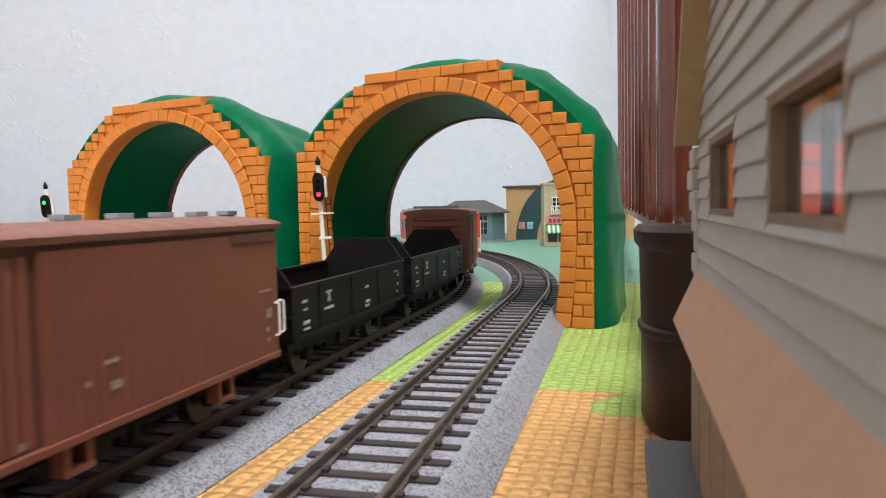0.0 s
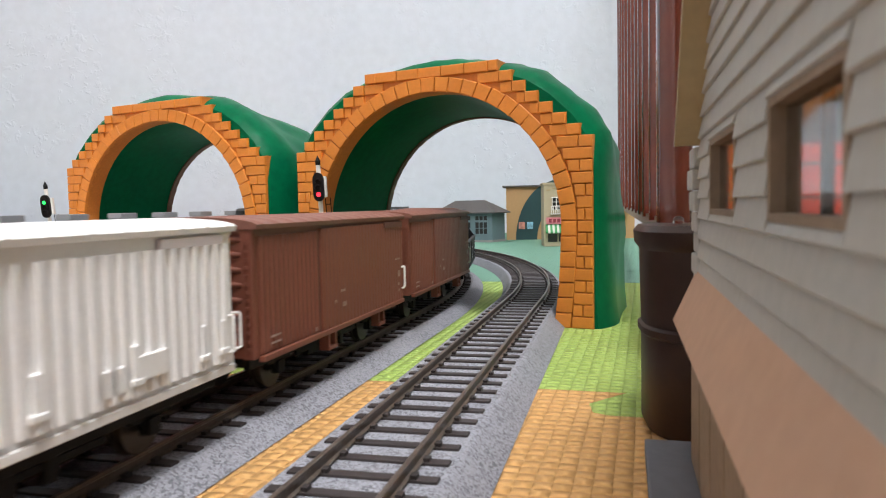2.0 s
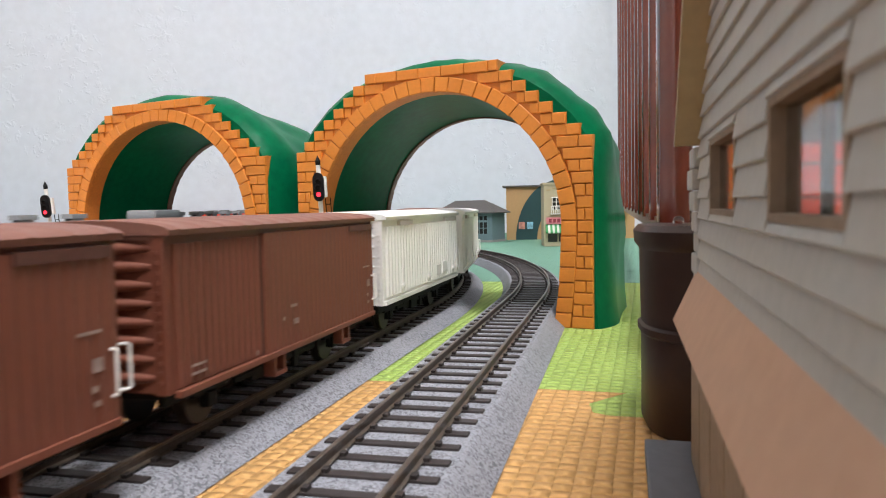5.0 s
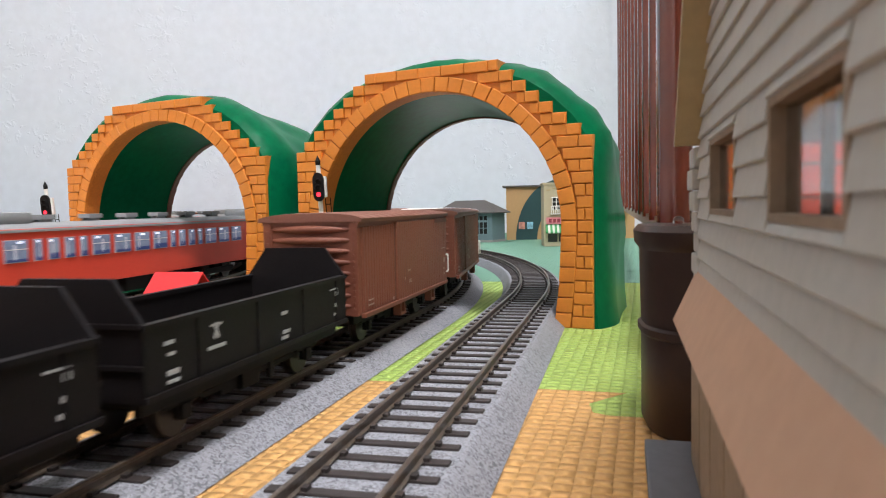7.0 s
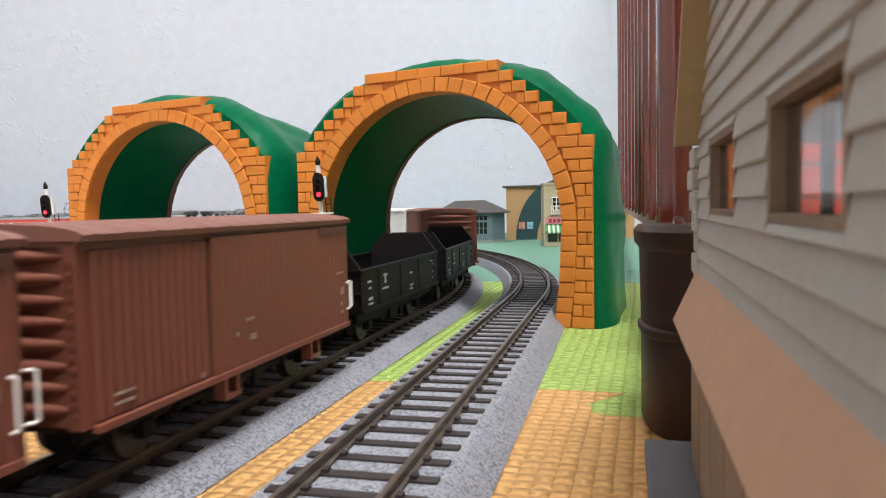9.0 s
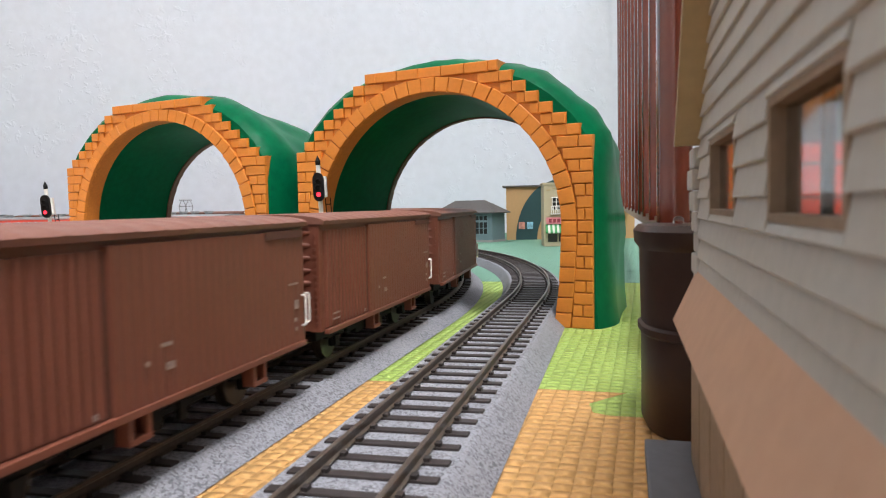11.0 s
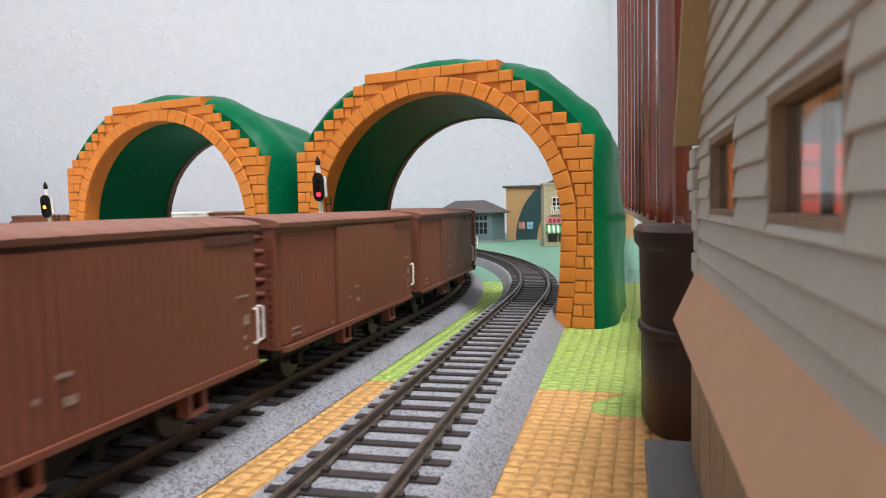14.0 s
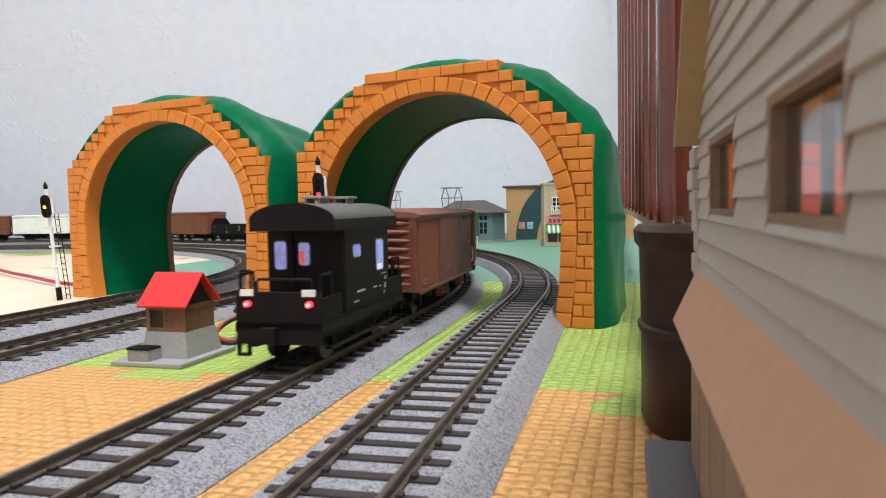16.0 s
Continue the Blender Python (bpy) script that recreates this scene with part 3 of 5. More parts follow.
prism(bm, [(0.0003, 0.0398), (-0.0040, 0.0307), (-0.0046, 0.0311), (-0.0003, 0.0406)], 0.0085, 0.25, axis="x")
part("awning", bm, AWNING, house, "plain tan card awning")
bm = bmesh.new()
box(bm, 0.0088, 0.0112, -0.0044, 0.0012, 0.0637, 0.13)
for v in bm.verts:
    v.co.x += 0.9 * (v.co.z - 0.0637)
part("bargeboard", bm, BARGE, house, "mustard yellow bargeboard")
part("roof", boxes((0.0088, 0.26, -0.0045, 0.075, 0.130, 0.134)), SLATE, house)

# ---------------------------------------------------------------- varnished spindle rack
rack = thing("spindle_rack", "red-brown varnished spindle rack on a dark rounded foot", "furniture", pose(0.0152, 0, 0))
HR = math.tan(radians(13.2))


def rounded(x0, x1, y0, y1, r, n=8):
    out = []
    for cx_, cy_, a0 in ((x1 - r, y1 - r, 0), (x0 + r, y1 - r, 90), (x0 + r, y0 + r, 180), (x1 - r, y0 + r, 270)):
        out += [(cx_ + r * math.cos(radians(a0 + 90 * i / n)), cy_ + r * math.sin(radians(a0 + 90 * i / n))) for i in range(n + 1)]
    return out


FOOT = pose(0.0305, 0.1590, 0, 0, 0, -8)
bm = bmesh.new()
loops = []
for zz, g in ((0.0002, -0.0008), (0.002, 0.0), (0.0225, 0.0), (0.0232, 0.0007), (0.0246, 0.0007), (0.0252, 0.0), (0.0425, 0.0004), (0.0440, 0.0014), (0.0468, 0.0016), (0.0482, 0.0006), (0.0485, -0.002)):
    loops.append([bm.verts.new(FOOT @ Vector((x, y, zz))) for x, y in rounded(-g, 0.034 + g, -0.0075 - g, 0.030 + g, 0.0160)])
for a, b in zip(loops, loops[1:]):
    for i in range(len(a)):
        bm.faces.new((a[i], a[(i + 1) % len(a)], b[(i + 1) % len(a)], b[i]))
bm.faces.new(loops[0])
bm.faces.new(loops[-1])
part("foot", bm, RUBBER, rack, "dark brown rounded plastic foot with a ridge", smooth=True)
for zz, nm in ((0.0440, "lower_rail"), (0.62, "upper_rail")):
    bm = bmesh.new()
    prism(bm, [(HR * 0.185 - 0.001, 0.185), (HR * 0.185 + 0.010, 0.185), (HR * 1.40 + 0.010, 1.40), (HR * 1.40 - 0.001, 1.40)], zz, zz + 0.0048, axis="z")
    part(nm, bm, RIM, rack)
for y, r in ((0.173, 0.0042), (0.240, 0.0026), (0.300, 0.0022), (0.352, 0.0020), (0.405, 0.0020), (0.47, 0.0020), (0.56, 0.0022), (0.68, 0.0024), (0.85, 0.0024), (1.0, 0.0024), (1.16, 0.0024), (1.34, 0.0024)):
    bm = bmesh.new()
    cyl(bm, r, 0.5735, pose(HR * y, y, 0.0485 + 0.28575), 24)
    part("spindle", bm, VARNISH, rack, smooth=True)
bm = bmesh.new()
for x, y in ((0.038, 0.1585), (0.043, 0.1575)):
    bmesh.ops.create_uvsphere(bm, u_segments=12, v_segments=8, radius=0.0013, matrix=pose(x, y + 0.004, 0.0490))
part("bubble", bm, GLASS, rack, "clear plastic bumper", smooth=True)


# ---------------------------------------------------------------- hut with red roof
hut = thing("lineside_hut", "small wooden lineside hut with red roof on grey stone base", "hut", pose(-0.0990, 0.2600, 0, 0, 0, -16) @ Matrix.Diagonal((0.92, 0.92, 1.0, 1.0)))
part("base_plate", boxes((-0.0150, 0.0160, -0.0175, 0.0190, 0.0001, 0.0018), bev=0.0004), STONE, hut)
bm = bmesh.new()
v0 = [bm.verts.new((x, y, 0.0018)) for x, y in ((-0.0080, -0.0085), (0.0125, -0.0085), (0.0125, 0.0145), (-0.0080, 0.0145))]
v1 = [bm.verts.new((x, y, 0.0108)) for x, y in ((-0.0070, -0.0070), (0.0108, -0.0070), (0.0108, 0.0128), (-0.0070, 0.0128))]
bm.faces.new(v0)
bm.faces.new(v1)
for i in range(4):
    bm.faces.new((v0[i], v0[(i + 1) % 4], v1[(i + 1) % 4], v1[i]))
part("stone_base", bm, STONE, hut, "battered grey stone base")
part("step_block", boxes((-0.0085, 0.0010, -0.0160, -0.0086, 0.0018, 0.0058), bev=0.0003), STONE, hut)
part("step_grating", boxes(*[(-0.0088, 0.0013, -0.0163 + i * 0.0013, -0.0155 + i * 0.0013, 0.0058, 0.0064) for i in range(6)]), CHASSIS, hut, "dark ribbed step grating")
part("room", boxes((-0.0062, 0.0100, -0.0058, 0.0118, 0.0106, 0.0200)), SHADE_BROWN, hut)
for nm, a in (("corner_stud", (-0.0068, -0.0052, -0.0066, -0.0050)), ("corner_stud", (0.0092, 0.0107, -0.0066, -0.0050)), ("corner_stud", (0.0092, 0.0107, 0.0110, 0.0126)), ("corner_stud", (-0.0068, -0.0052, 0.0110, 0.0126)),
              ("stud", (0.0010, 0.0020, -0.0066, -0.0054)), ("stud", (0.0096, 0.0107, 0.0025, 0.0036))):
    part(nm, boxes((*a, 0.0106, 0.0200)), HUTWOOD, hut)
for z0, z1 in ((0.0106, 0.0122), (0.0184, 0.0202)):
    part("wall_plate", boxes((-0.0068, 0.0107, -0.0064, 0.0124, z0, z1)), HUTWOOD, hut)
part("panel", boxes((0.0018, 0.0096, -0.0062, -0.0056, 0.0120, 0.0186), (0.0098, 0.0103, -0.0050, 0.0110, 0.0120, 0.0186)), HUTWOOD, hut)
bm = bmesh.new()
for sd in (-1, 1):
    prism(bm, [(0.003, 0.0306), (0.003 + sd * 0.0116, 0.0196), (0.003 + sd * 0.0119, 0.0203), (0.003, 0.0314)], -0.0092, 0.0128, axis="x")
part("roof", bm, RED_ROOF, hut, "bright red plastic gable roof")
bm = bmesh.new()
prism(bm, [(-0.0056, 0.0200), (0.0118, 0.0200), (0.0031, 0.0298)], -0.0060, 0.0098, axis="x")
part("gable", bm, SHADE_BROWN, hut)

for pts, mt, lab in ((((-0.0865, 0.300, 0.012), (-0.080, 0.296, 0.012), (-0.077, 0.290, 0.006), (-0.082, 0.283, 0.002), (-0.090, 0.284, 0.003), (-0.092, 0.292, 0.006), (-0.084, 0.300, 0.010), (-0.070, 0.306, 0.011)), WIRE_R, "red"),
                     (((-0.0885, 0.302, 0.011), (-0.082, 0.298, 0.013), (-0.078, 0.291, 0.008), (-0.081, 0.281, 0.002), (-0.089, 0.281, 0.002), (-0.093, 0.290, 0.004), (-0.086, 0.297, 0.009), (-0.072, 0.303, 0.010)), WIRE_K, "black"),
                     (((-0.60, 0.88, 0.003), (-0.396, 0.643, 0.004), (-0.33, 0.575, 0.0035), (-0.275, 0.520, 0.003), (-0.235, 0.50, 0.003), (-0.222, 0.497, 0.003)), WIRE_R, "red")):
    bm = bmesh.new()
    dense = []
    for i in range(len(pts) - 1):
        p0, p1, p2, p3 = (Vector(pts[max(i - 1, 0)]), Vector(pts[i]), Vector(pts[i + 1]), Vector(pts[min(i + 2, len(pts) - 1)]))
        for t in (0, 0.25, 0.5, 0.75):
            dense.append(0.5 * (2 * p1 + (p2 - p0) * t + (2 * p0 - 5 * p1 + 4 * p2 - p3) * t * t + (3 * p1 - p0 - 3 * p2 + p3) * t ** 3))
    tube(bm, dense + [Vector(pts[-1])], 0.0014 if pts[0][0] < -0.5 else 0.0009)
    tagged(new("feeder_wire", mesh("feeder_wire", bm, mt, True)), lab + " insulated feeder wire lying on the foam mat", "wire", group="feeder wires")


# ---------------------------------------------------------------- signals
def signal(x, y, lean, label, up=0.0):
    root = thing("railway_signal", label, "signal", pose(x, y, up, 0, lean, 0), group="railway signals")
    bm = bmesh.new()
    cyl(bm, 0.0011, 0.069, pose(0, 0, 0.0345 + 0.0002), 14)
    part("post", bm, POSTWHITE, root, "white round post", smooth=True)
    bm = bmesh.new()
    cyl(bm, 0.0017, 0.008 + up, pose(0, 0, 0.0042 - up / 2), 14)
    part("post_base", bm, CHASSIS, root)
    bm = bmesh.new()
    cyl(bm, 0.0012, 0.0018, pose(0, 0, 0.0698), 12)
    cyl(bm, 0.0014, 0.0030, pose(0, 0, 0.0722), 12, 0.0)
    part("finial", bm, CHASSIS, root, "black pointed finial")
    bm = bmesh.new()
    out = []
    for i in range(9):
        out.append((0.0026 * math.cos(math.pi * i / 8), 0.0620 + 0.0032 * math.sin(math.pi * i / 8)))
    for i in range(9):
        out.append((-0.0026 * math.cos(math.pi * i / 8), 0.0545 - 0.0032 * math.sin(math.pi * i / 8)))
    prism(bm, out, -0.0034, -0.0014)
    head = part("head", bm, BLACK, root, "black oval signal head")
    part("lamp_housing", boxes((-0.0012, 0.0036, -0.0014, 0.0016, 0.0532, 0.0634), bev=0.0006), POSTWHITE, root, "white lamp housing")
    lenses = {}
    for zc, mt, nm in ((0.0578, LAMP_YELLOW, "yellow_lens"), (0.0606, LAMP_GREEN, "green_lens"), (0.0547, LAMP_RED, "red_lens")):
        bm = bmesh.new()
        tube(bm, [(0.0014 * math.cos(math.pi * (i / 8 * 1.2 - 0.1)), -0.0042, zc + 0.0014 * math.sin(math.pi * (i / 8 * 1.2 - 0.1))) for i in range(9)], 0.0003, 6)
        tube(bm, [(0.0014 * math.cos(math.pi * (i / 8 * 1.2 - 0.1)), -0.0036, zc + 0.0014 * math.sin(math.pi * (i / 8 * 1.2 - 0.1))) for i in range(9)], 0.0003, 6)
        part("hood", bm, BLACK, head)
        bm = bmesh.new()
        cyl(bm, 0.0011, 0.0006, pose(0, 0, 0, 90, 0, 0), 14)
        lenses[nm] = part(nm, bm, mt, head, m=pose(0, -0.0036 if nm == "red_lens" else -0.0024, zc))
    part("platform", boxes((-0.0048, 0.0060, -0.0012, 0.0016, 0.0450, 0.0458), bev=0.0002), POSTWHITE, root, "white service platform")
    bm = bmesh.new()
    for e in (0.0028, 0.0052):
        tube(bm, [(e, 0.003, 0.0002), (e - 0.0006, 0.002, 0.053)], 0.00025, 6)
    for i in range(13):
        zz = 0.003 + i * 0.0039
        tube(bm, [(0.0028 - 0.0006 * zz / 0.053, 0.003 - zz * 0.019, zz), (0.0052 - 0.0006 * zz / 0.053, 0.003 - zz * 0.019, zz)], 0.0002, 6)
    part("ladder", bm, CHASSIS, root, "thin black ladder")
    for zz in (0.0205, 0.0330):
        part("bracket", boxes((-0.0018, 0.0042, -0.0013, 0.0026, zz, zz + 0.0012)), POSTWHITE, root)
    return root, lenses


sig_left, lens_left = signal(-0.2374, 0.4428, -4.3, "white colour-light signal with black ladder by the cream mat")
sig_right, lens_right = signal(-0.0570, 0.350, -2.2, "white colour-light signal showing red beside the tunnel", 0.0056)

# ---------------------------------------------------------------- card buildings at the far side
shop = thing("card_shop", "cream two-storey card shop with striped green awning", "model building", pose(0.127, 0.902, 0, 0, 0, -4))
part("body", boxes((0.0, 0.075, 0.0, 0.05, 0.0002, 0.0790), bev=0.0004), CREAM, shop)
part("cornice", boxes((-0.0012, 0.0762, -0.0014, 0.0514, 0.0772, 0.0800)), CREAM, shop)
for i in range(10):
    part("dentil", boxes((0.0035 + i * 0.0072, 0.0085 + i * 0.0072, -0.0011, 0.0, 0.0700 + 0.0018 * (i % 2), 0.0716 + 0.0018 * (i % 2))), BARGE, shop)
for a in (0.0105, 0.0420):
    w = part("window", boxes((a, a + 0.021, -0.0006, 0.0002, 0.0455, 0.0610)), SHOPGLASS, shop, "dark upstairs window")
    part("frame", boxes((a - 0.0015, a + 0.0225, -0.0016, -0.0006, 0.0608, 0.0622), *[(a + i * 0.00525 - 0.0004, a + i * 0.00525 + 0.0004, -0.0013, -0.0006, 0.0455, 0.0610) for i in range(5)],
                        *[(a, a + 0.021, -0.0013, -0.0006, 0.0455 + i * 0.005, 0.0462 + i * 0.005) for i in range(3)]), HANDLE, w)
    part("railing", boxes((a - 0.002, a + 0.023, -0.004, -0.0034, 0.0500, 0.0508), (a - 0.002, a + 0.023, -0.004, -0.0003, 0.0405, 0.0413),
                          *[(a - 0.0018 + i * 0.0027, a - 0.0010 + i * 0.0027, -0.004, -0.0034, 0.0413, 0.0500) for i in range(10)]), HANDLE, shop, "white balcony railing")
part("signboard", boxes((0.003, 0.072, -0.0022, 0.0, 0.0285, 0.0365)), PINK, shop, "pink shop signboard with dark red lettering")
part("lettering", boxes(*[(0.006 + i * 0.0052, 0.0095 + i * 0.0052, -0.0026, -0.0022, 0.0303, 0.0348) for i in range(12)]), SIGNTEXT, shop)
bm_g, bm_w = bmesh.new(), bmesh.new()
for i in range(26):
    prism(bm_g if i % 2 == 0 else bm_w, [(0.0, 0.0278), (-0.0075, 0.0192), (-0.0075, 0.0170), (-0.0068, 0.0170), (-0.0068, 0.0196), (0.0, 0.0268)], 0.002 + i * 0.00277, 0.00477 + i * 0.00277, axis="x")
awn = part("awning", bm_g, AWN_G, shop, "green and white striped awning")
part("white_stripes", bm_w, AWN_W, awn)
for i in range(5):
    part("shop_window", boxes((0.005 + i * 0.0135, 0.0165 + i * 0.0135, -0.0005, 0.0002, 0.0060, 0.0165)), SHOPGLASS, shop)

depot = thing("card_hall", "tan card hall with a dark green arch on its front", "model building", pose(0.0975, 1.0957, 0, 0, 0, -7))
part("body", boxes((0.0, 0.19, 0.0, 0.06, 0.0002, 0.0800)), TAN, depot)
part("roof", boxes((-0.0055, 0.192, -0.004, 0.062, 0.0800, 0.0822)), SLATE, depot)
bm = bmesh.new()
arcp = [(0.082 - 0.068 * math.cos(math.pi * i / 32), 0.0002 + 0.090 * math.sin(math.pi * i / 32)) for i in range(33)]
arci = [(0.082 - 0.036 * math.cos(math.pi * i / 32), 0.0002 + 0.052 * math.sin(math.pi * i / 32)) for i in range(33)]
prism(bm, arcp + list(reversed(arci)), -0.0025, 0.0005)
part("arch_band", bm, DKGREEN, depot, "dark green painted arch band")
for (a, b), mt in (((0.0185, 0.0278), POSTER_A), ((0.0308, 0.0400), POSTER_B)):
    part("poster", boxes((a, b, -0.0033, -0.0026, 0.0165, 0.0270)), mt, depot)
fc = bpy.data.curves.new("lettering", "FONT")
fc.body, fc.size, fc.extrude = "\u30ec", 0.016, 0.0003
fc.materials.append(HANDLE)
tx = new("lettering", fc)
tx.parent = depot
tx.matrix_basis = pose(0.0520, -0.0030, 0.0655, 90, 0, 0)

blue = thing("card_station", "blue-grey boarded card house with brown hipped roof", "model building", pose(-0.0060, 1.0745, 0, 0, 0, -30))
part("body", boxes((0.0, 0.0890, 0.0, 0.042, 0.0002, 0.0430)), BLUEWALL, blue)
part("plinth", boxes((-0.001, 0.0900, -0.001, 0.043, 0.0002, 0.0035)), STONE, blue)
for i in range(9):
    part("board", boxes((-0.0004, 0.0894, -0.0006, 0.0, 0.0040 + i * 0.0043, 0.0079 + i * 0.0043)), BLUEWALL, blue)
bm = bmesh.new()
e = [bm.verts.new(v) for v in ((-0.006, -0.006, 0.0418), (0.096, -0.006, 0.0418), (0.096, 0.048, 0.0418), (-0.006, 0.048, 0.0418))]
e2 = [bm.verts.new(v) for v in ((-0.006, -0.006, 0.0432), (0.096, -0.006, 0.0432), (0.096, 0.048, 0.0432), (-0.006, 0.048, 0.0432))]
r1, r2 = bm.verts.new((0.018, 0.021, 0.0610)), bm.verts.new((0.068, 0.021, 0.0610))
bm.faces.new(e)
for i in range(4):
    bm.faces.new((e[i], e[(i + 1) % 4], e2[(i + 1) % 4], e2[i]))
bm.faces.new((e2[0], e2[1], r2, r1))
bm.faces.new((e2[1], e2[2], r2))
bm.faces.new((e2[2], e2[3], r1, r2))
bm.faces.new((e2[3], e2[0], r1))
part("roof", bm, SLATE, blue, "brown-grey hipped roof")
for a in (0.010, 0.035, 0.062):
    w = part("window", boxes((a, a + 0.0200, -0.0010, -0.0006, 0.0120, 0.0385)), SHOPGLASS, blue)
    part("frame", boxes((a - 0.001, a + 0.021, -0.0018, -0.0010, 0.0380, 0.0392), (a - 0.001, a + 0.021, -0.0018, -0.0010, 0.0112, 0.0124), (a, a + 0.02, -0.0018, -0.0010, 0.0290, 0.0320),
                        *[(a + i * 0.00667 - 0.0005, a + i * 0.00667 + 0.0005, -0.0018, -0.0010, 0.0120, 0.0385) for i in range(4)], (a, a + 0.02, -0.0018, -0.0010, 0.0200, 0.0208)), BLUEWALL, w)
part("banner", boxes((0.0500, 0.0560, -0.0125, -0.0118, 0.0002, 0.026)), PINK, blue, "pale pink banner by the door")


# ---------------------------------------------------------------- rolling stock (x to the side, y ahead, z = 0 on the rails)
def add_wheels(root, ys, r=0.0056):
    for y in ys:
        bm = bmesh.new()
        for sd in (-1, 1):
            cyl(bm, r, 0.0020, pose(sd * 0.0078, y, r, 0, 90, 0), 24)
            cyl(bm, r + 0.0007, 0.0006, pose(sd * 0.0066, y, r + 0.0002, 0, 90, 0), 24)
        cyl(bm, 0.0010, 0.0156, pose(0, y, r, 0, 90, 0), 10)
        part("wheelset", bm, WHEEL, root, "steel wheels on an axle", smooth=True)
        for sd in (-1, 1):
            bm = bmesh.new()
            x = sd * 0.0108
            prism(bm, [(y - 0.0045, 0.0128), (y - 0.0020, 0.0040), (y + 0.0020, 0.0040), (y + 0.0045, 0.0128)], x - 0.0004, x + 0.0004, axis="x")
            box(bm, x - 0.0012, x + 0.0012, y - 0.0016, y + 0.0016, 0.0040, 0.0072)
            box(bm, x - 0.0006, x + 0.0006, y - 0.0062, y + 0.0062, 0.0070, 0.0082)
            box(bm, x - 0.0009, x + 0.0009, y - 0.0085, y + 0.0085, 0.0080, 0.0092)
            part("axle_guard", bm, CHASSIS, root)


def add_couplers(root, L):
    for e in (-1, 1):
        bm = boxes((-0.0011, 0.0011, *sorted((e * (L / 2 - 0.001), e * (L / 2 + 0.0045))), 0.0092, 0.0118))
        box(bm, -0.0024, 0.0024, *sorted((e * (L / 2 + 0.0025), e * (L / 2 + 0.0052))), 0.0080, 0.0126)
        part("coupler", bm, CHASSIS, root, "black knuckle coupler")


def add_frame(root, L):
    for sd in (-1, 1):
        part("solebar", boxes((*sorted((sd * 0.0118, sd * 0.0134)), -L / 2 + 0.002, L / 2 - 0.002, 0.0086, 0.0120), bev=0.0002), CHASSIS, root)
        bm = boxes((*sorted((sd * 0.0098, sd * 0.0106)), -0.022, 0.022, 0.0060, 0.0072), (*sorted((sd * 0.0096, sd * 0.0116)), -0.0065, 0.0015, 0.0042, 0.0090), (*sorted((sd * 0.0096, sd * 0.0110)), 0.008, 0.0105, 0.0036, 0.0090))
        part("brake_gear", bm, CHASSIS, root)
    part("underframe", boxes((-0.0120, 0.0120, -L / 2 + 0.003, L / 2 - 0.003, 0.0098, 0.0126), (-0.006, 0.006, -0.02, 0.02, 0.0052, 0.0098),
                             (-0.0095, -0.0060, 0.004, 0.018, 0.0048, 0.0098), (0.0060, 0.0105, -0.014, -0.004, 0.0046, 0.0098)), CHASSIS, root)


def u_bar(bm, p0, p1, out, r=0.00042):
    a, b, o = Vector(p0), Vector(p1), Vector(out)
    tube(bm, [a, a + o * 0.8, a + o + (b - a) * 0.03, b + o - (b - a) * 0.03, b + o * 0.8, b], r, 8)


def loft(sections):
    bm = bmesh.new()
    rows = [[bm.verts.new(v) for v in sec] for sec in sections]
    for a, b in zip(rows, rows[1:]):
        for i in range(len(a)):
            k = (i + 1) % len(a)
            bm.faces.new((a[i], a[k], b[k], b[i]))
    bm.faces.new(rows[0])
    bm.faces.new(list(reversed(rows[-1])))
    return bm


def ribbed(sd, x0, x1, rib, y0, y1, n, z0, z1, wide):
    """One moulded panel with n upright ribs on its outer face."""
    pts = [(sd * x0, y0), (sd * x1, y0)]
    for i in range(n):
        y = y0 + (y1 - y0) * (i + 0.5) / n
        pts += [(sd * x1, y - wide), (sd * (x1 + rib), y - wide * 0.6), (sd * (x1 + rib), y + wide * 0.6), (sd * x1, y + wide)]
    pts += [(sd * x1, y1), (sd * x0, y1)]
    bm = bmesh.new()
    prism(bm, pts, z0, z1, axis="z")
    return bm


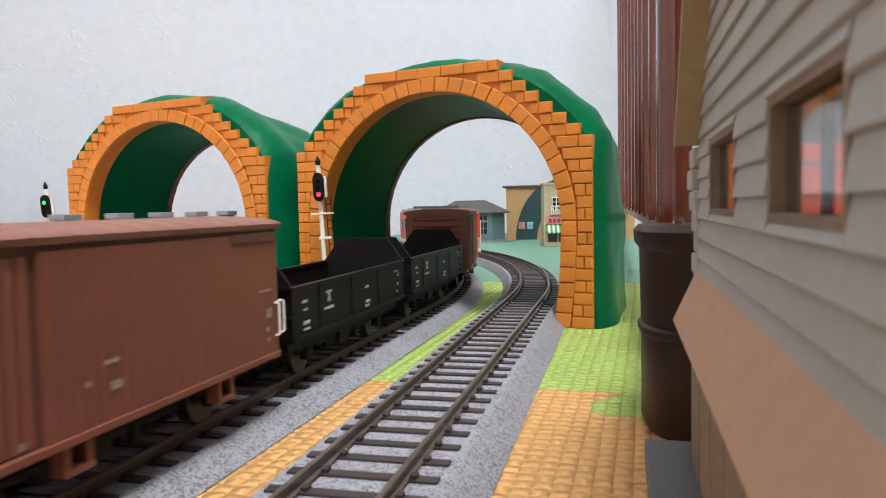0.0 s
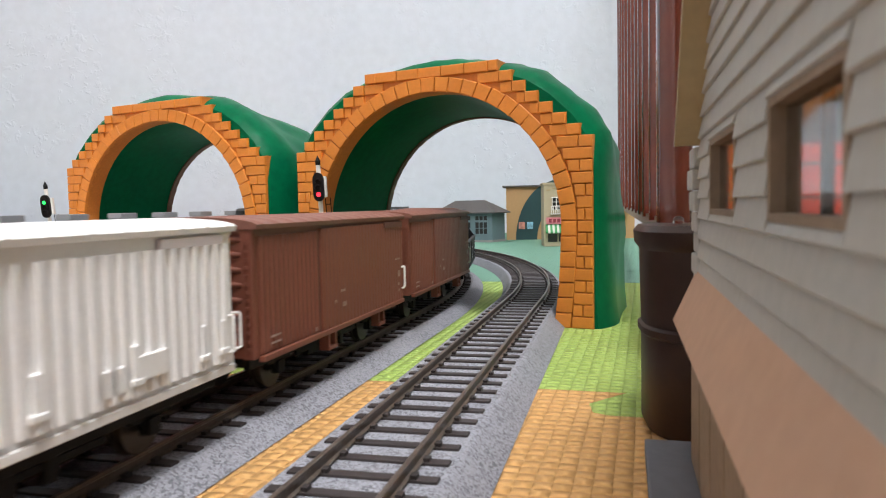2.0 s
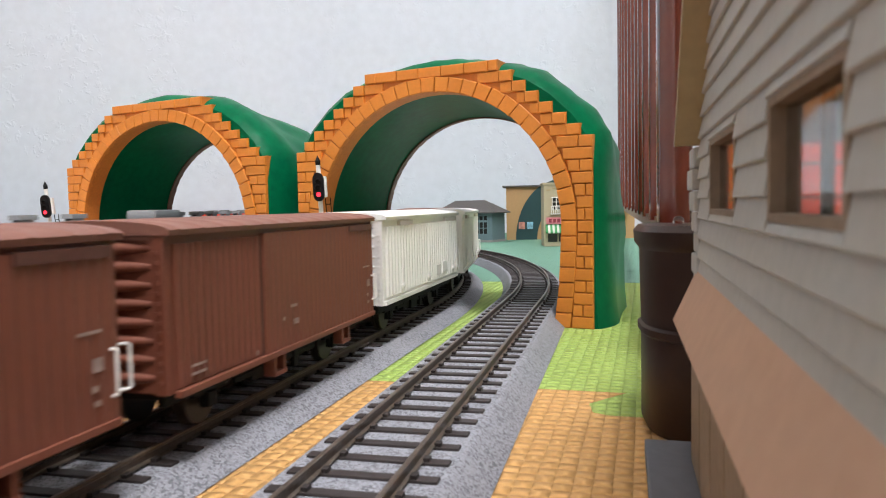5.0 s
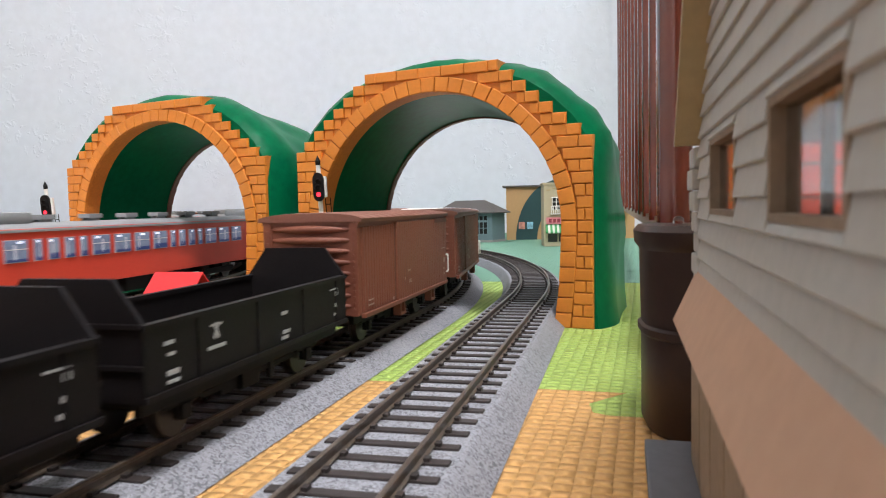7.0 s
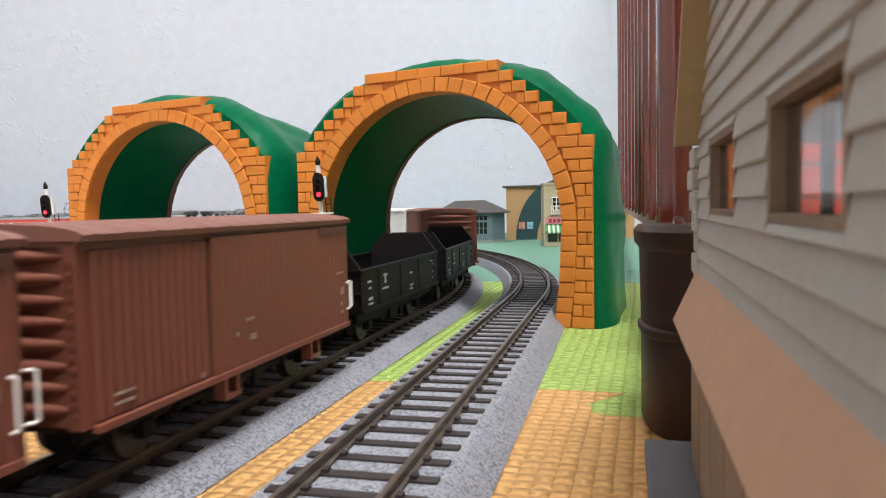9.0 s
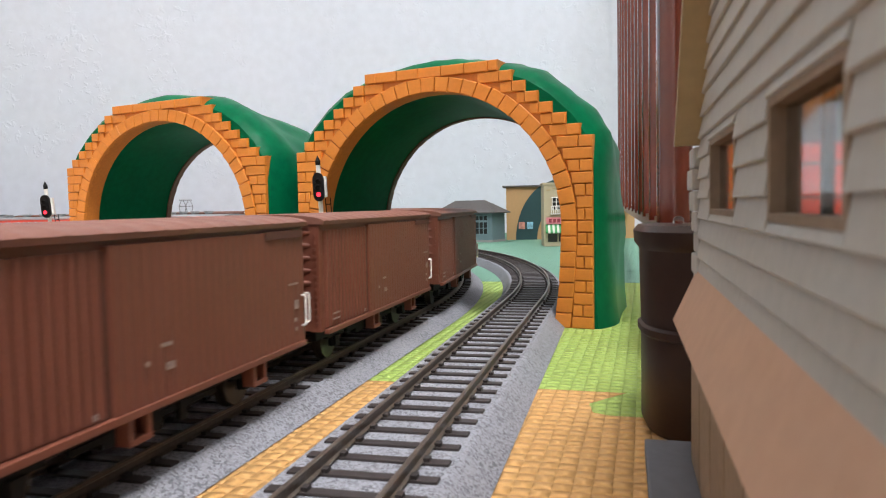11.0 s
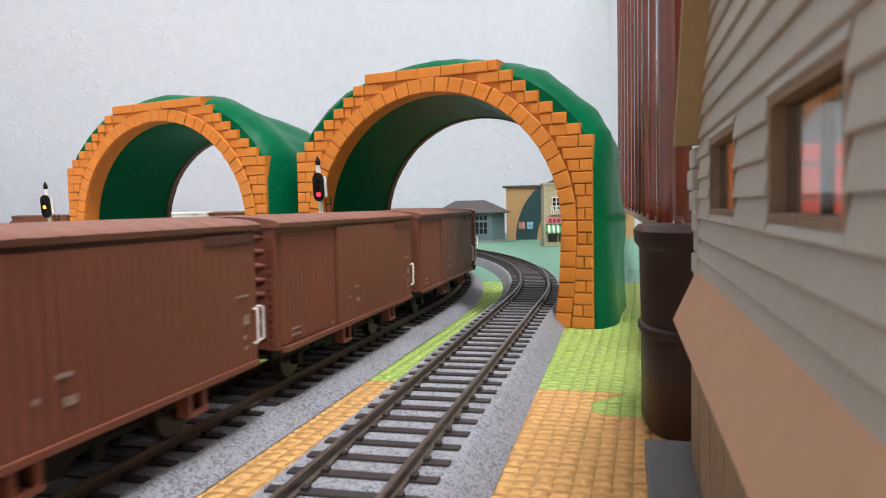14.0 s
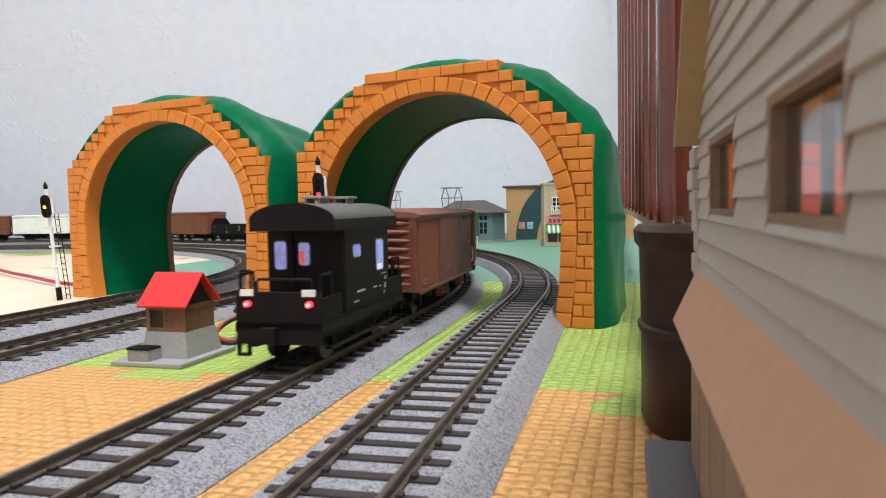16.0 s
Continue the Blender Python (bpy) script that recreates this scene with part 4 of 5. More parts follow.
def boxcar(L, white=False):
    root = thing("box_wagon", "red-brown two-axle box wagon with ribbed ends and white handrails" if not white else "white two-axle refrigerator wagon with ribbed sides",
                 "freight wagon", group="freight train")
    P, RP = (WHITE, WHITE) if white else (BROWN, BROWN_ROOF)
    h, hw, zb, ze = L / 2, 0.0166, 0.0118, 0.0430
    part("body", boxes((-hw, hw, -h, h, zb, ze + 0.0003), bev=0.0003), P, root)
    # roof: barrel with seams and an overhanging gutter, one skin
    prof = [(-0.0180, 0.0420), (-0.0182, 0.0431)] + [(-0.0180 * math.cos(math.pi * i / 12), 0.0431 + 0.0019 * math.sin(math.pi * i / 12)) for i in range(1, 12)] + [(0.0182, 0.0431), (0.0180, 0.0420), (0.0168, 0.0421), (-0.0168, 0.0421)]
    stations, n = [(-h - 0.0010, 0.0)], 13
    for i in range(n + 1):
        y = -h + 0.002 + (2 * h - 0.004) * i / n
        stations += [(y - 0.0008, 0.0), (y - 0.0004, 0.0003), (y + 0.0004, 0.0003), (y + 0.0008, 0.0)]
    stations.append((h + 0.0010, 0.0))
    part("roof", loft([[(x, y, z + (up * 0.45 if 1 <= q <= 13 else 0)) for q, (x, z) in enumerate(prof)] for y, up in stations]), RP, root, "low arched roof with cross seams", smooth=True)
    for sd in (-1, 1):
        f = Matrix.Diagonal((sd, 1, 1, 1))
        if white:
            part("side_panel", ribbed(sd, hw - 0.0004, hw + 0.0001, 0.0008, -h + 0.0015, -0.0003, 15, zb + 0.0028, 0.0396, 0.0012), P, root, "white ribbed side panel")
            part("side_panel", ribbed(sd, hw - 0.0004, hw + 0.0004, 0.0008, 0.0003, h - 0.0015, 15, zb + 0.0028, 0.0396, 0.0012), P, root, "white ribbed side panel")
            for bx in ((hw, hw + 0.0012, 0.012, 0.020, 0.0160, 0.0205), (hw, hw + 0.0016, 0.0215, 0.030, 0.0170, 0.0215), (hw - 0.0002, hw + 0.0007, -h, h, zb, zb + 0.0016)):
                part("fitting", boxes((*sorted((sd * bx[0], sd * bx[1])), *bx[2:]), bev=0.0002), P, root)
            for yy in (0.0215, -0.036, 0.042, 0.0, 0.049):
                part("latch", boxes((*sorted((sd * hw, sd * (hw + 0.0015))), yy - 0.0008, yy + 0.0008, 0.0145, 0.0235), (*sorted((sd * hw, sd * (hw + 0.0018))), yy - 0.0016, yy + 0.0016, 0.0165, 0.0177), bev=0.0002), P, root)
            bm = boxes((hw + 0.0009, hw + 0.0011, 0.0135, 0.0185, 0.0168, 0.0176), (hw + 0.0009, hw + 0.0011, 0.0140, 0.0175, 0.0182, 0.0190), (hw + 0.0003, hw + 0.0005, -h + 0.006, -h + 0.012, 0.0145, 0.0150))
            for v in bm.verts:
                v.co = f @ v.co
            part("marking", bm, STONE, root)
            for y0, y1 in ((0.030, 0.050), (-0.038, -0.022)):
                part("door_rail", boxes((*sorted((sd * hw, sd * (hw + 0.0012))), y0, y1, 0.0396, 0.0414)), PALE_RAIL, root)
        else:
            # ribbed rear door, smoother front door standing proud
            part("door", ribbed(sd, hw - 0.0002, hw + 0.0004, 0.0004, -h + 0.0015, -0.0200, 13, zb + 0.001, 0.0404, 0.0007), P, root, "ribbed sliding door")
            part("door", ribbed(sd, hw - 0.0002, hw + 0.0011, 0.00016, -0.0190, h - 0.0012, 26, zb - 0.0002, 0.0410, 0.0006), P, root, "smooth sliding door standing proud")
            part("sill", boxes((*sorted((sd * hw, sd * (hw + 0.0016))), -h + 0.001, h - 0.001, zb - 0.0008, zb + 0.0006), bev=0.0002), P, root)
            for slot in ((hw + 0.0003, hw + 0.00155, 0.033, h - 0.002, 0.0393, 0.0412), (hw + 0.0002, hw + 0.00045, -0.0202, -0.0190, zb, 0.0402)):
                bm = boxes(slot)
                for v in bm.verts:
                    v.co = f @ v.co
                part("door_slot", bm, SLOT, root)
            for y, z, w, hh in ((-h + 0.008, 0.0162, 0.0050, 0.0005), (-h + 0.008, 0.0146, 0.0050, 0.0005), (-0.0232, 0.0137, 0.0010, 0.0010), (-0.0105, 0.0196, 0.0009, 0.0009),
                                (-0.0050, 0.0222, 0.0032, 0.0007), (-0.0040, 0.0181, 0.0026, 0.0014), (h - 0.0075, 0.0276, 0.0052, 0.0005), (h - 0.0060, 0.0222, 0.0022, 0.0022), (h - 0.0068, 0.0184, 0.0012, 0.0010), (h - 0.0064, 0.0160, 0.0012, 0.0009)):
                x = hw + (0.0008 if y < -0.0195 else 0.00128)
                part("marking", boxes((*sorted((sd * x, sd * (x + 0.00012))), y - w / 2, y + w / 2, z - hh / 2, z + hh / 2)), FADED, root, "faded white stencil mark")
            for y in (-0.0120, 0.0300):
                bm = bmesh.new()
                box(bm, hw - 0.002, hw + 0.0008, y - 0.0034, y - 0.0022, 0.0070, 0.0116)
                box(bm, hw - 0.002, hw + 0.0008, y + 0.0014, y + 0.0026, 0.0070, 0.0116)
                box(bm, hw - 0.002, hw + 0.0010, y - 0.0034, y + 0.0026, 0.0062, 0.0072)
                for v in bm.verts:
                    v.co = f @ v.co
                part("step_bracket", bm, P, root)
        bm = bmesh.new()
        u_bar(bm, (sd * (hw + 0.0010), h - 0.0028, 0.0164), (sd * (hw + 0.0010), h - 0.0028, 0.0242), (sd * 0.0013, 0, 0), 0.0003)
        part("handrail", bm, WHITE if white else HANDLE, root, "white U-shaped handrail", smooth=True)
        bm = bmesh.new()
        u_bar(bm, (sd * 0.0160, h + 0.0004, 0.0164), (sd * 0.0160, h + 0.0004, 0.0242), (sd * 0.0016, 0.0016, 0), 0.0003)
        part("handrail", bm, WHITE if white else HANDLE, root, "white U-shaped handrail", smooth=True)
    for e in (-1, 1):
        bm = bmesh.new()
        for i in range(8):
            z = 0.0148 + i * 0.00355
            rows = []
            for q in range(13):
                x = -0.0136 + 0.0272 * q / 12
                fat = 1 - abs(x / 0.0136) ** 1.7
                rows.append([bm.verts.new((x, e * (h - 0.0002 + (0.0003 + 0.0017 * fat) * max(0.0, math.sin(math.pi * c / 6))), z + (0.0006 + 0.0010 * fat) * math.cos(math.pi * c / 6))) for c in range(7)])
            for r0, r1 in zip(rows, rows[1:]):
                for c in range(6):
                    bm.faces.new((r0[c], r0[c + 1], r1[c + 1], r1[c]))
        for sd in (-1, 1):
            box(bm, sd * 0.0150 - 0.0014, sd * 0.0150 + 0.0014, *sorted((e * h, e * (h + 0.0007))), zb, 0.0417)
            for i in range(14):
                box(bm, sd * 0.0150 - 0.0004, sd * 0.0150 + 0.0004, *sorted((e * h, e * (h + 0.0011))), 0.0138 + i * 0.0019, 0.0145 + i * 0.0019)
        part("ribbed_end", bm, P, root, "end wall with moulded horizontal ribs", smooth=True)
        bm = bmesh.new()
        prism(bm, [(-0.0168, 0.0412), (0.0168, 0.0412)] + [(0.0170 * math.cos(math.pi * i / 10), 0.0429 + 0.0018 * math.sin(math.pi * i / 10)) for i in range(11)], *sorted((e * (h - 0.0005), e * (h + 0.0006))))
        part("gable", bm, RP, root)
    add_frame(root, L)
    add_wheels(root, (-0.0335, 0.0335))
    add_couplers(root, L)
    return root


def gondola(L):
    root = thing("open_wagon", "black open freight wagon with tall clipped ends and white stencils", "freight wagon", group="freight train")
    h, hw, zb, zt = L / 2, 0.0160, 0.0118, 0.0262
    part("floor_plate", boxes((-hw, hw, -h, h, zb, zb + 0.0015)), BLACK, root)
    for sd in (-1, 1):
        part("side_wall", boxes((*sorted((sd * (hw - 0.0010), sd * hw)), -h, h, zb, zt - 0.0010)), BLACK, root)
        part("top_rail", boxes((*sorted((sd * (hw - 0.0014), sd * (hw + 0.0005))), -h, h, zt - 0.0010, zt)), BLACK, root)
        part("sill", boxes((*sorted((sd * (hw - 0.0005), sd * (hw + 0.0006))), -h, h, zb, zb + 0.0012)), BLACK, root)
        for y in (-0.030, -0.006, 0.018, 0.040):
            part("stake", boxes((*sorted((sd * hw, sd * (hw + 0.0003))), y - 0.0005, y + 0.0005, zb, zt)), BLACK, root)
        for y, z, w, hh in ((-h + 0.0075, 0.0218, 0.0042, 0.0009), (-h + 0.0080, 0.0196, 0.0030, 0.0008), (-h + 0.0085, 0.0160, 0.0050, 0.0012), (-h + 0.0085, 0.0143, 0.0050, 0.0008), (-h + 0.0235, 0.0180, 0.0085, 0.0009),
                            (0.0070, 0.0205, 0.0040, 0.0010), (0.0078, 0.0157, 0.0050, 0.0010), (0.0070, 0.0143, 0.0046, 0.0010), (h - 0.0090, 0.0228, 0.0070, 0.0005), (h - 0.0070, 0.0214, 0.0024, 0.0016), (h - 0.0080, 0.0180, 0.0010, 0.0012), (h - 0.0088, 0.0154, 0.0012, 0.0010)):
            part("marking", boxes((*sorted((sd * (hw - 0.0001), sd * (hw + 0.0002))), y - w * 0.38, y + w * 0.38, z - hh * 0.40, z + hh * 0.40)), MARK, root, "white stencil mark")
        bm = bmesh.new()
        for a in (-28, 28):
            box(bm, *sorted((sd * (hw + 0.0001), sd * (hw + 0.0002))), -0.0004, 0.0004, -0.0018, 0.0018, m=pose(0, -h + 0.0235, 0.0214, a, 0, 0))
        box(bm, *sorted((sd * (hw + 0.0001), sd * (hw + 0.0002))), -h + 0.0213, -h + 0.0257, 0.0224, 0.0229)
        part("marking", bm, MARK, root, "white company emblem")
    for e in (-1, 1):
        bm = bmesh.new()
        prism(bm, [(-hw, zb), (hw, zb), (hw, zt), (0.0098, 0.0345), (-0.0098, 0.0345), (-hw, zt)], *sorted((e * h, e * (h - 0.0012))))
        box(bm, -hw, hw, *sorted((e * h, e * (h + 0.0006))), 0.0180, 0.0188)
        box(bm, -hw, hw, *sorted((e * h, e * (h + 0.0006))), zt - 0.0006, zt + 0.0002)
        part("end_wall", bm, BLACK, root, "tall black end wall with clipped corners")
    add_frame(root, L)
    add_wheels(root, (-0.0290, 0.0290))
    add_couplers(root, L)
    return root


def brake_van():
    L = 0.0756
    root = thing("brake_van", "black brake van with lit windows and red tail lamps", "freight wagon", group="freight train")
    h, hw, c1 = L / 2, 0.0160, 0.0205
    part("floor_plate", boxes((-hw, hw, -h, h, 0.0115, 0.0135)), BLACK, root)
    part("cabin", boxes((-hw + 0.0004, hw - 0.0004, -c1, c1, 0.0135, 0.0425), bev=0.0003), BLACK, root)
    bm = bmesh.new()
    prof = [(-0.0162, 0.0398)] + [(-0.0164 * math.cos(math.pi * i / 16), 0.0432 + 0.0050 * math.sin(math.pi * i / 16)) for i in range(17)] + [(0.0162, 0.0398), (0.0150, 0.0402), (-0.0150, 0.0402)]
    prism(bm, prof, -0.0272, 0.0272)
    part("roof", bm, DARK_ROOF, root, "grey barrel roof", smooth=True)
    for e in (-1, 1):
        bm = bmesh.new()
        prism(bm, [(x * 1.004, z + 0.0001) for x, z in prof[:-2]], *sorted((e * 0.0268, e * 0.0276)))
        part("roof_end", bm, BLACK, root, "deep black roof end board")
        part("eave", boxes((*sorted((e * 0.0160, e * 0.0166)), -0.0273, 0.0273, 0.0398, 0.0432)), BLACK, root)
    for y in (-0.010, 0.012):
        part("roof_vent", boxes((-0.0042, 0.0042, y - 0.0035, y + 0.0035, 0.0497, 0.0506), (-0.0030, -0.0022, y - 0.003, y + 0.003, 0.0476, 0.0497), (0.0022, 0.0030, y - 0.003, y + 0.003, 0.0476, 0.0497), bev=0.0002), GREY_ROOF, root, "grey roof ventilator")

    def plate(b, r):
        """A flat plate with rounded corners, upright across x or y."""
        bm = bmesh.new()
        if b[1] - b[0] < b[3] - b[2]:
            prism(bm, rounded(b[2], b[3], b[4], b[5], r, 4), b[0], b[1], axis="x")
        else:
            prism(bm, rounded(b[0], b[1], b[4], b[5], r, 4), b[2], b[3])
        return bm

    def pane(name, frame_box, pane_box, card=None):
        w = part("window", plate(frame_box, 0.0013), DARK_ROOF, root, "rounded window with a grey frame")
        part("pane", plate(pane_box, 0.0010), BLUE_LIT, w, "window lit bluish white")
        if card:
            part("card", boxes(card), RED_CARD if name == "end" else PALE_GLEAM, w)
    for sd in (-1, 1):
        for y0, y1, z0, z1 in ((-0.0141, -0.0081, 0.0307, 0.0345), (0.0072, 0.0138, 0.0246, 0.0352)):
            pane("side", (*sorted((sd * (hw - 0.0006), sd * (hw - 0.0001))), y0 - 0.0004, y1 + 0.0004, z0 - 0.0004, z1 + 0.0004), (*sorted((sd * (hw - 0.0006), sd * (hw + 0.0001))), y0, y1, z0, z1),
                 (*sorted((sd * hw, sd * (hw + 0.0002))), y0 + 0.0003, y1 - 0.0015, z0 + 0.0003, z0 + 0.0022) if y0 > 0 else None)
        for y, z, w, hh in ((-0.0075, 0.0192, 0.0085, 0.0008), (0.0060, 0.0190, 0.0040, 0.0006), (0.0110, 0.0188, 0.0015, 0.0006), (-0.0120, 0.0162, 0.0050, 0.0007), (0.0162, 0.0185, 0.0016, 0.0024), (0.0150, 0.0162, 0.0010, 0.0012), (0.0150, 0.0230, 0.0060, 0.0005), (0.0165, 0.0212, 0.0012, 0.0014)):
            part("marking", boxes((*sorted((sd * (hw - 0.0005), sd * (hw - 0.0002))), y - w * 0.4, y + w * 0.4, z - hh * 0.4, z + hh * 0.4)), MARK, root, "white stencil mark")
        for e in (-1, 1):
            part("side_wall", boxes((*sorted((sd * (hw - 0.0012), sd * (hw - 0.0002))), *sorted((e * (c1 + 0.0012), e * (h - 0.0012))), 0.0115, 0.0205)), BLACK, root)
            bm = bmesh.new()
            u_bar(bm, (sd * 0.0152, e * (h - 0.0016), 0.0205), (sd * 0.0152, e * (h - 0.0100), 0.0205), (0, 0, 0.0068), 0.00045)
            part("railing", bm, BLACK, root, "thin black platform railing", smooth=True)
        part("side_sill", boxes((*sorted((sd * (hw - 0.0012), sd * (hw + 0.0004))), -h, h, 0.0105, 0.0130)), BLACK, root)
    for e in (-1, 1):
        for x0, x1, z0, z1 in ((-0.0125, -0.0079, 0.0274, 0.0362), (-0.0026, 0.0016, 0.0287, 0.0358)):
            pane("end", (x0 - 0.0004, x1 + 0.0004, *sorted((e * (c1 - 0.0002), e * (c1 + 0.0003))), z0 - 0.0004, z1 + 0.0004), (x0, x1, *sorted((e * c1, e * (c1 + 0.0005))), z0, z1),
                 (x0 + 0.0003, x0 + 0.0024, *sorted((e * c1, e * (c1 + 0.0006))), z0 + 0.0004, z1 - 0.0026) if x0 > -0.01 else None)
        part("door_post", boxes((-0.0058, -0.0049, *sorted((e * (c1 - 0.0002), e * (c1 + 0.0009))), 0.0135, 0.0398)), BLACK, root)
        part("end_wall", boxes((-hw, hw, *sorted((e * (h - 0.0012), e * h)), 0.0070, 0.0225), bev=0.0002), BLACK, root)
        part("step_frame", boxes((-hw, -hw + 0.0010, *sorted((e * (h - 0.0012), e * h)), 0.0040, 0.0086), (-hw + 0.0040, -hw + 0.0050, *sorted((e * (h - 0.0012), e * h)), 0.0040, 0.0086), (-hw, -hw + 0.0050, *sorted((e * (h - 0.0012), e * h)), 0.0034, 0.0042)), BLACK, root)
        bm = bmesh.new()
        u_bar(bm, (-0.0080, e * (h - 0.0008), 0.0225), (0.0125, e * (h - 0.0008), 0.0225), (0, 0, 0.0036), 0.00045)
        u_bar(bm, (-0.0150, e * (h - 0.0020), 0.0225), (-0.0105, e * (h - 0.0010), 0.0225), (0, 0, 0.0060), 0.00045)
        part("railing", bm, BLACK, root, "thin black platform railing", smooth=True)
    for sd in (-1, 1):
        part("footboard", boxes((*sorted((sd * 0.0132, sd * 0.0160)), -0.030, 0.030, 0.0046, 0.0056), *[(*sorted((sd * 0.0138, sd * 0.0144)), y - 0.0008, y + 0.0008, 0.0056, 0.0110) for y in (-0.026, -0.009, 0.009, 0.026)]), BLACK, root, "long black footboard on hangers")
        # dark plate added to fill the gap with shade below the van
        part("valance", boxes((*sorted((sd * 0.0118, sd * 0.0130)), -0.031, 0.031, 0.0058, 0.0106)), CHASSIS, root)
    # the body is narrower than the wagons, its cabin stands a little ahead of the middle under a longer roof
    for ob in root.children_recursive:
        kind = ob.name.split(".")[0]
        if kind in ("cabin", "window", "pane", "card", "marking", "door_post"):
            ob.data.transform(Matrix.Translation((0, 0.0028, 0)))
        elif kind in ("roof", "roof_end", "eave", "roof_vent"):
            ob.data.transform(Matrix.Translation((0, 0.0019, 0)) @ Matrix.Diagonal((1.0, 1.07, 1.0, 1.0)))
        ob.data.transform(Matrix.Translation((0.0009, 0, 0)) @ Matrix.Diagonal((0.85, 1.0, 1.0, 1.0)))
    for x in (-0.0086, 0.0111):
        part("marker_board", boxes((x - 0.0020, x + 0.0020, -h - 0.0007, -h, 0.0213, 0.0233)), HANDLE, root, "white marker board")
        bm = bmesh.new()
        cyl(bm, 0.00100, 0.0012, pose(x + 0.0001, -h - 0.0005, 0.0190, 90, 0, 0), 18)
        lamp_ring = part("tail_lamp", bm, TAIL, root, "glowing red tail lamp")
        bm = bmesh.new()
        cyl(bm, 0.00045, 0.0004, pose(x + 0.0001, -h - 0.0012, 0.0190, 90, 0, 0), 14)
        part("bulb", bm, TAIL_CORE, lamp_ring)
    add_frame(root, L)
    add_wheels(root, (-0.0215, 0.0215))
    add_couplers(root, L)
    return root


def bogie(root, y):
    for dy in (-0.0125, 0.0125):
        bm = bmesh.new()
        for sd in (-1, 1):
            cyl(bm, 0.0056, 0.0020, pose(sd * 0.0078, y + dy, 0.0056, 0, 90, 0), 20)
        part("wheelset", bm, WHEEL, root, smooth=True)
    part("bogie", boxes((-0.0115, -0.0098, y - 0.019, y + 0.019, 0.0045, 0.0085), (0.0098, 0.0115, y - 0.019, y + 0.019, 0.0045, 0.0085), (-0.010, 0.010, y - 0.004, y + 0.004, 0.0055, 0.0120), bev=0.0004), CHASSIS, root)


def commuter():
    L = 0.2455
    root = thing("commuter_car", "vermilion commuter railcar with grey roof and lit windows", "railcar", group="commuter trains")
    h, hw = L / 2, 0.0172
    part("body", boxes((-hw, hw, -h, h, 0.0115, 0.0402), bev=0.0006), RED, root)
    bm = bmesh.new()
    prof = [(-0.0173, 0.0392)] + [(-0.0173 * math.cos(math.pi * i / 12), 0.0396 + 0.0030 * math.sin(math.pi * i / 12)) for i in range(13)] + [(0.0173, 0.0392)]
    prism(bm, prof, -h, h)
    part("roof", bm, GREY_ROOF, root, "grey arched roof", smooth=True)
    part("cooling_unit", boxes((-0.0085, 0.0085, -h + 0.012, -h + 0.050, 0.0420, 0.0476), bev=0.0018), GREY_ROOF, root, "large grey roof cooling unit", smooth=True)
    for y in (-0.058, -0.024, 0.006, 0.036, 0.066, 0.098):
        part("roof_vent", boxes((-0.0035, 0.0035, y - 0.0052, y + 0.0052, 0.0438, 0.0462), (-0.0026, -0.0014, y - 0.004, y + 0.004, 0.0422, 0.0438), (0.0014, 0.0026, y - 0.004, y + 0.004, 0.0422, 0.0438), bev=0.0003), GREY_ROOF, root)
    rng = random.Random(11)
    ys, y = [], -h + 0.006
    for wd in (0.0125, 0.0125, 0.0045, 0.0062, 0.0062, 0.0045, 0.0125, 0.0125, 0.0125, 0.0125, 0.0045, 0.0062, 0.0062, 0.0045, 0.0125, 0.0125, 0.0125):
        ys.append((y, y + wd))
        y += wd + 0.0042
    for sd in (-1, 1):
        for a, b in ys:
            w = part("window", boxes((*sorted((sd * (hw - 0.0004), sd * (hw + 0.0004))), a - 0.0003, b + 0.0003, 0.0255, 0.0355), bev=0.0002), SILVER, root, "silver window frame")
            part("pane", boxes((*sorted((sd * hw, sd * (hw + 0.0006))), a, b, 0.0258, 0.0352)), LIT, w, "window lit from inside")
            q = rng.uniform(0.0, 0.55)
            part("ceiling_light", boxes((*sorted((sd * hw, sd * (hw + 0.0007))), a + (b - a) * q, a + (b - a) * (q + 0.28), 0.0338, 0.0348)), STRIP, w)
            q = rng.uniform(0.1, 0.8)
            part("grab_pole", boxes((*sorted((sd * hw, sd * (hw + 0.0007))), a + (b - a) * q, a + (b - a) * (q + 0.10), 0.0268, 0.0334)), POLE, w)
            part("seat_back", boxes((*sorted((sd * hw, sd * (hw + 0.0007))), a + 0.0003, b - 0.0003, 0.0260, 0.0260 + rng.uniform(0.001, 0.0026))), SEAT_BLUE, w)
            if b - a > 0.01:
                part("glazing_bar", boxes((*sorted((sd * hw, sd * (hw + 0.0008))), a, b, 0.0312, 0.0315)), HANDLE, w)
        part("gutter", boxes((*sorted((sd * hw, sd * (hw + 0.0006))), -h, h, 0.0386, 0.0393)), GREY_ROOF, root)
    for e in (-1, 1):
        part("gangway", boxes((-0.0058, 0.0058, *sorted((e * h, e * (h + 0.0022))), 0.0115, 0.0370), bev=0.0004), GREY_ROOF, root, "grey gangway bellows")
        part("end_fitting", boxes(*[(0.0085, 0.0105, *sorted((e * h, e * (h + 0.0015))), z, z + 0.0009) for z in (0.014, 0.018, 0.024, 0.030, 0.037)], (-0.0105, -0.0085, *sorted((e * h, e * (h + 0.0015))), 0.018, 0.019)), RED, root)
    part("underfloor_gear", boxes((-0.0125, 0.0125, -0.045, -0.020, 0.0045, 0.0115), (-0.0125, 0.0125, -0.014, 0.010, 0.0035, 0.0115), (-0.0115, 0.0115, 0.018, 0.050, 0.0050, 0.0115), bev=0.0006), CHASSIS, root)
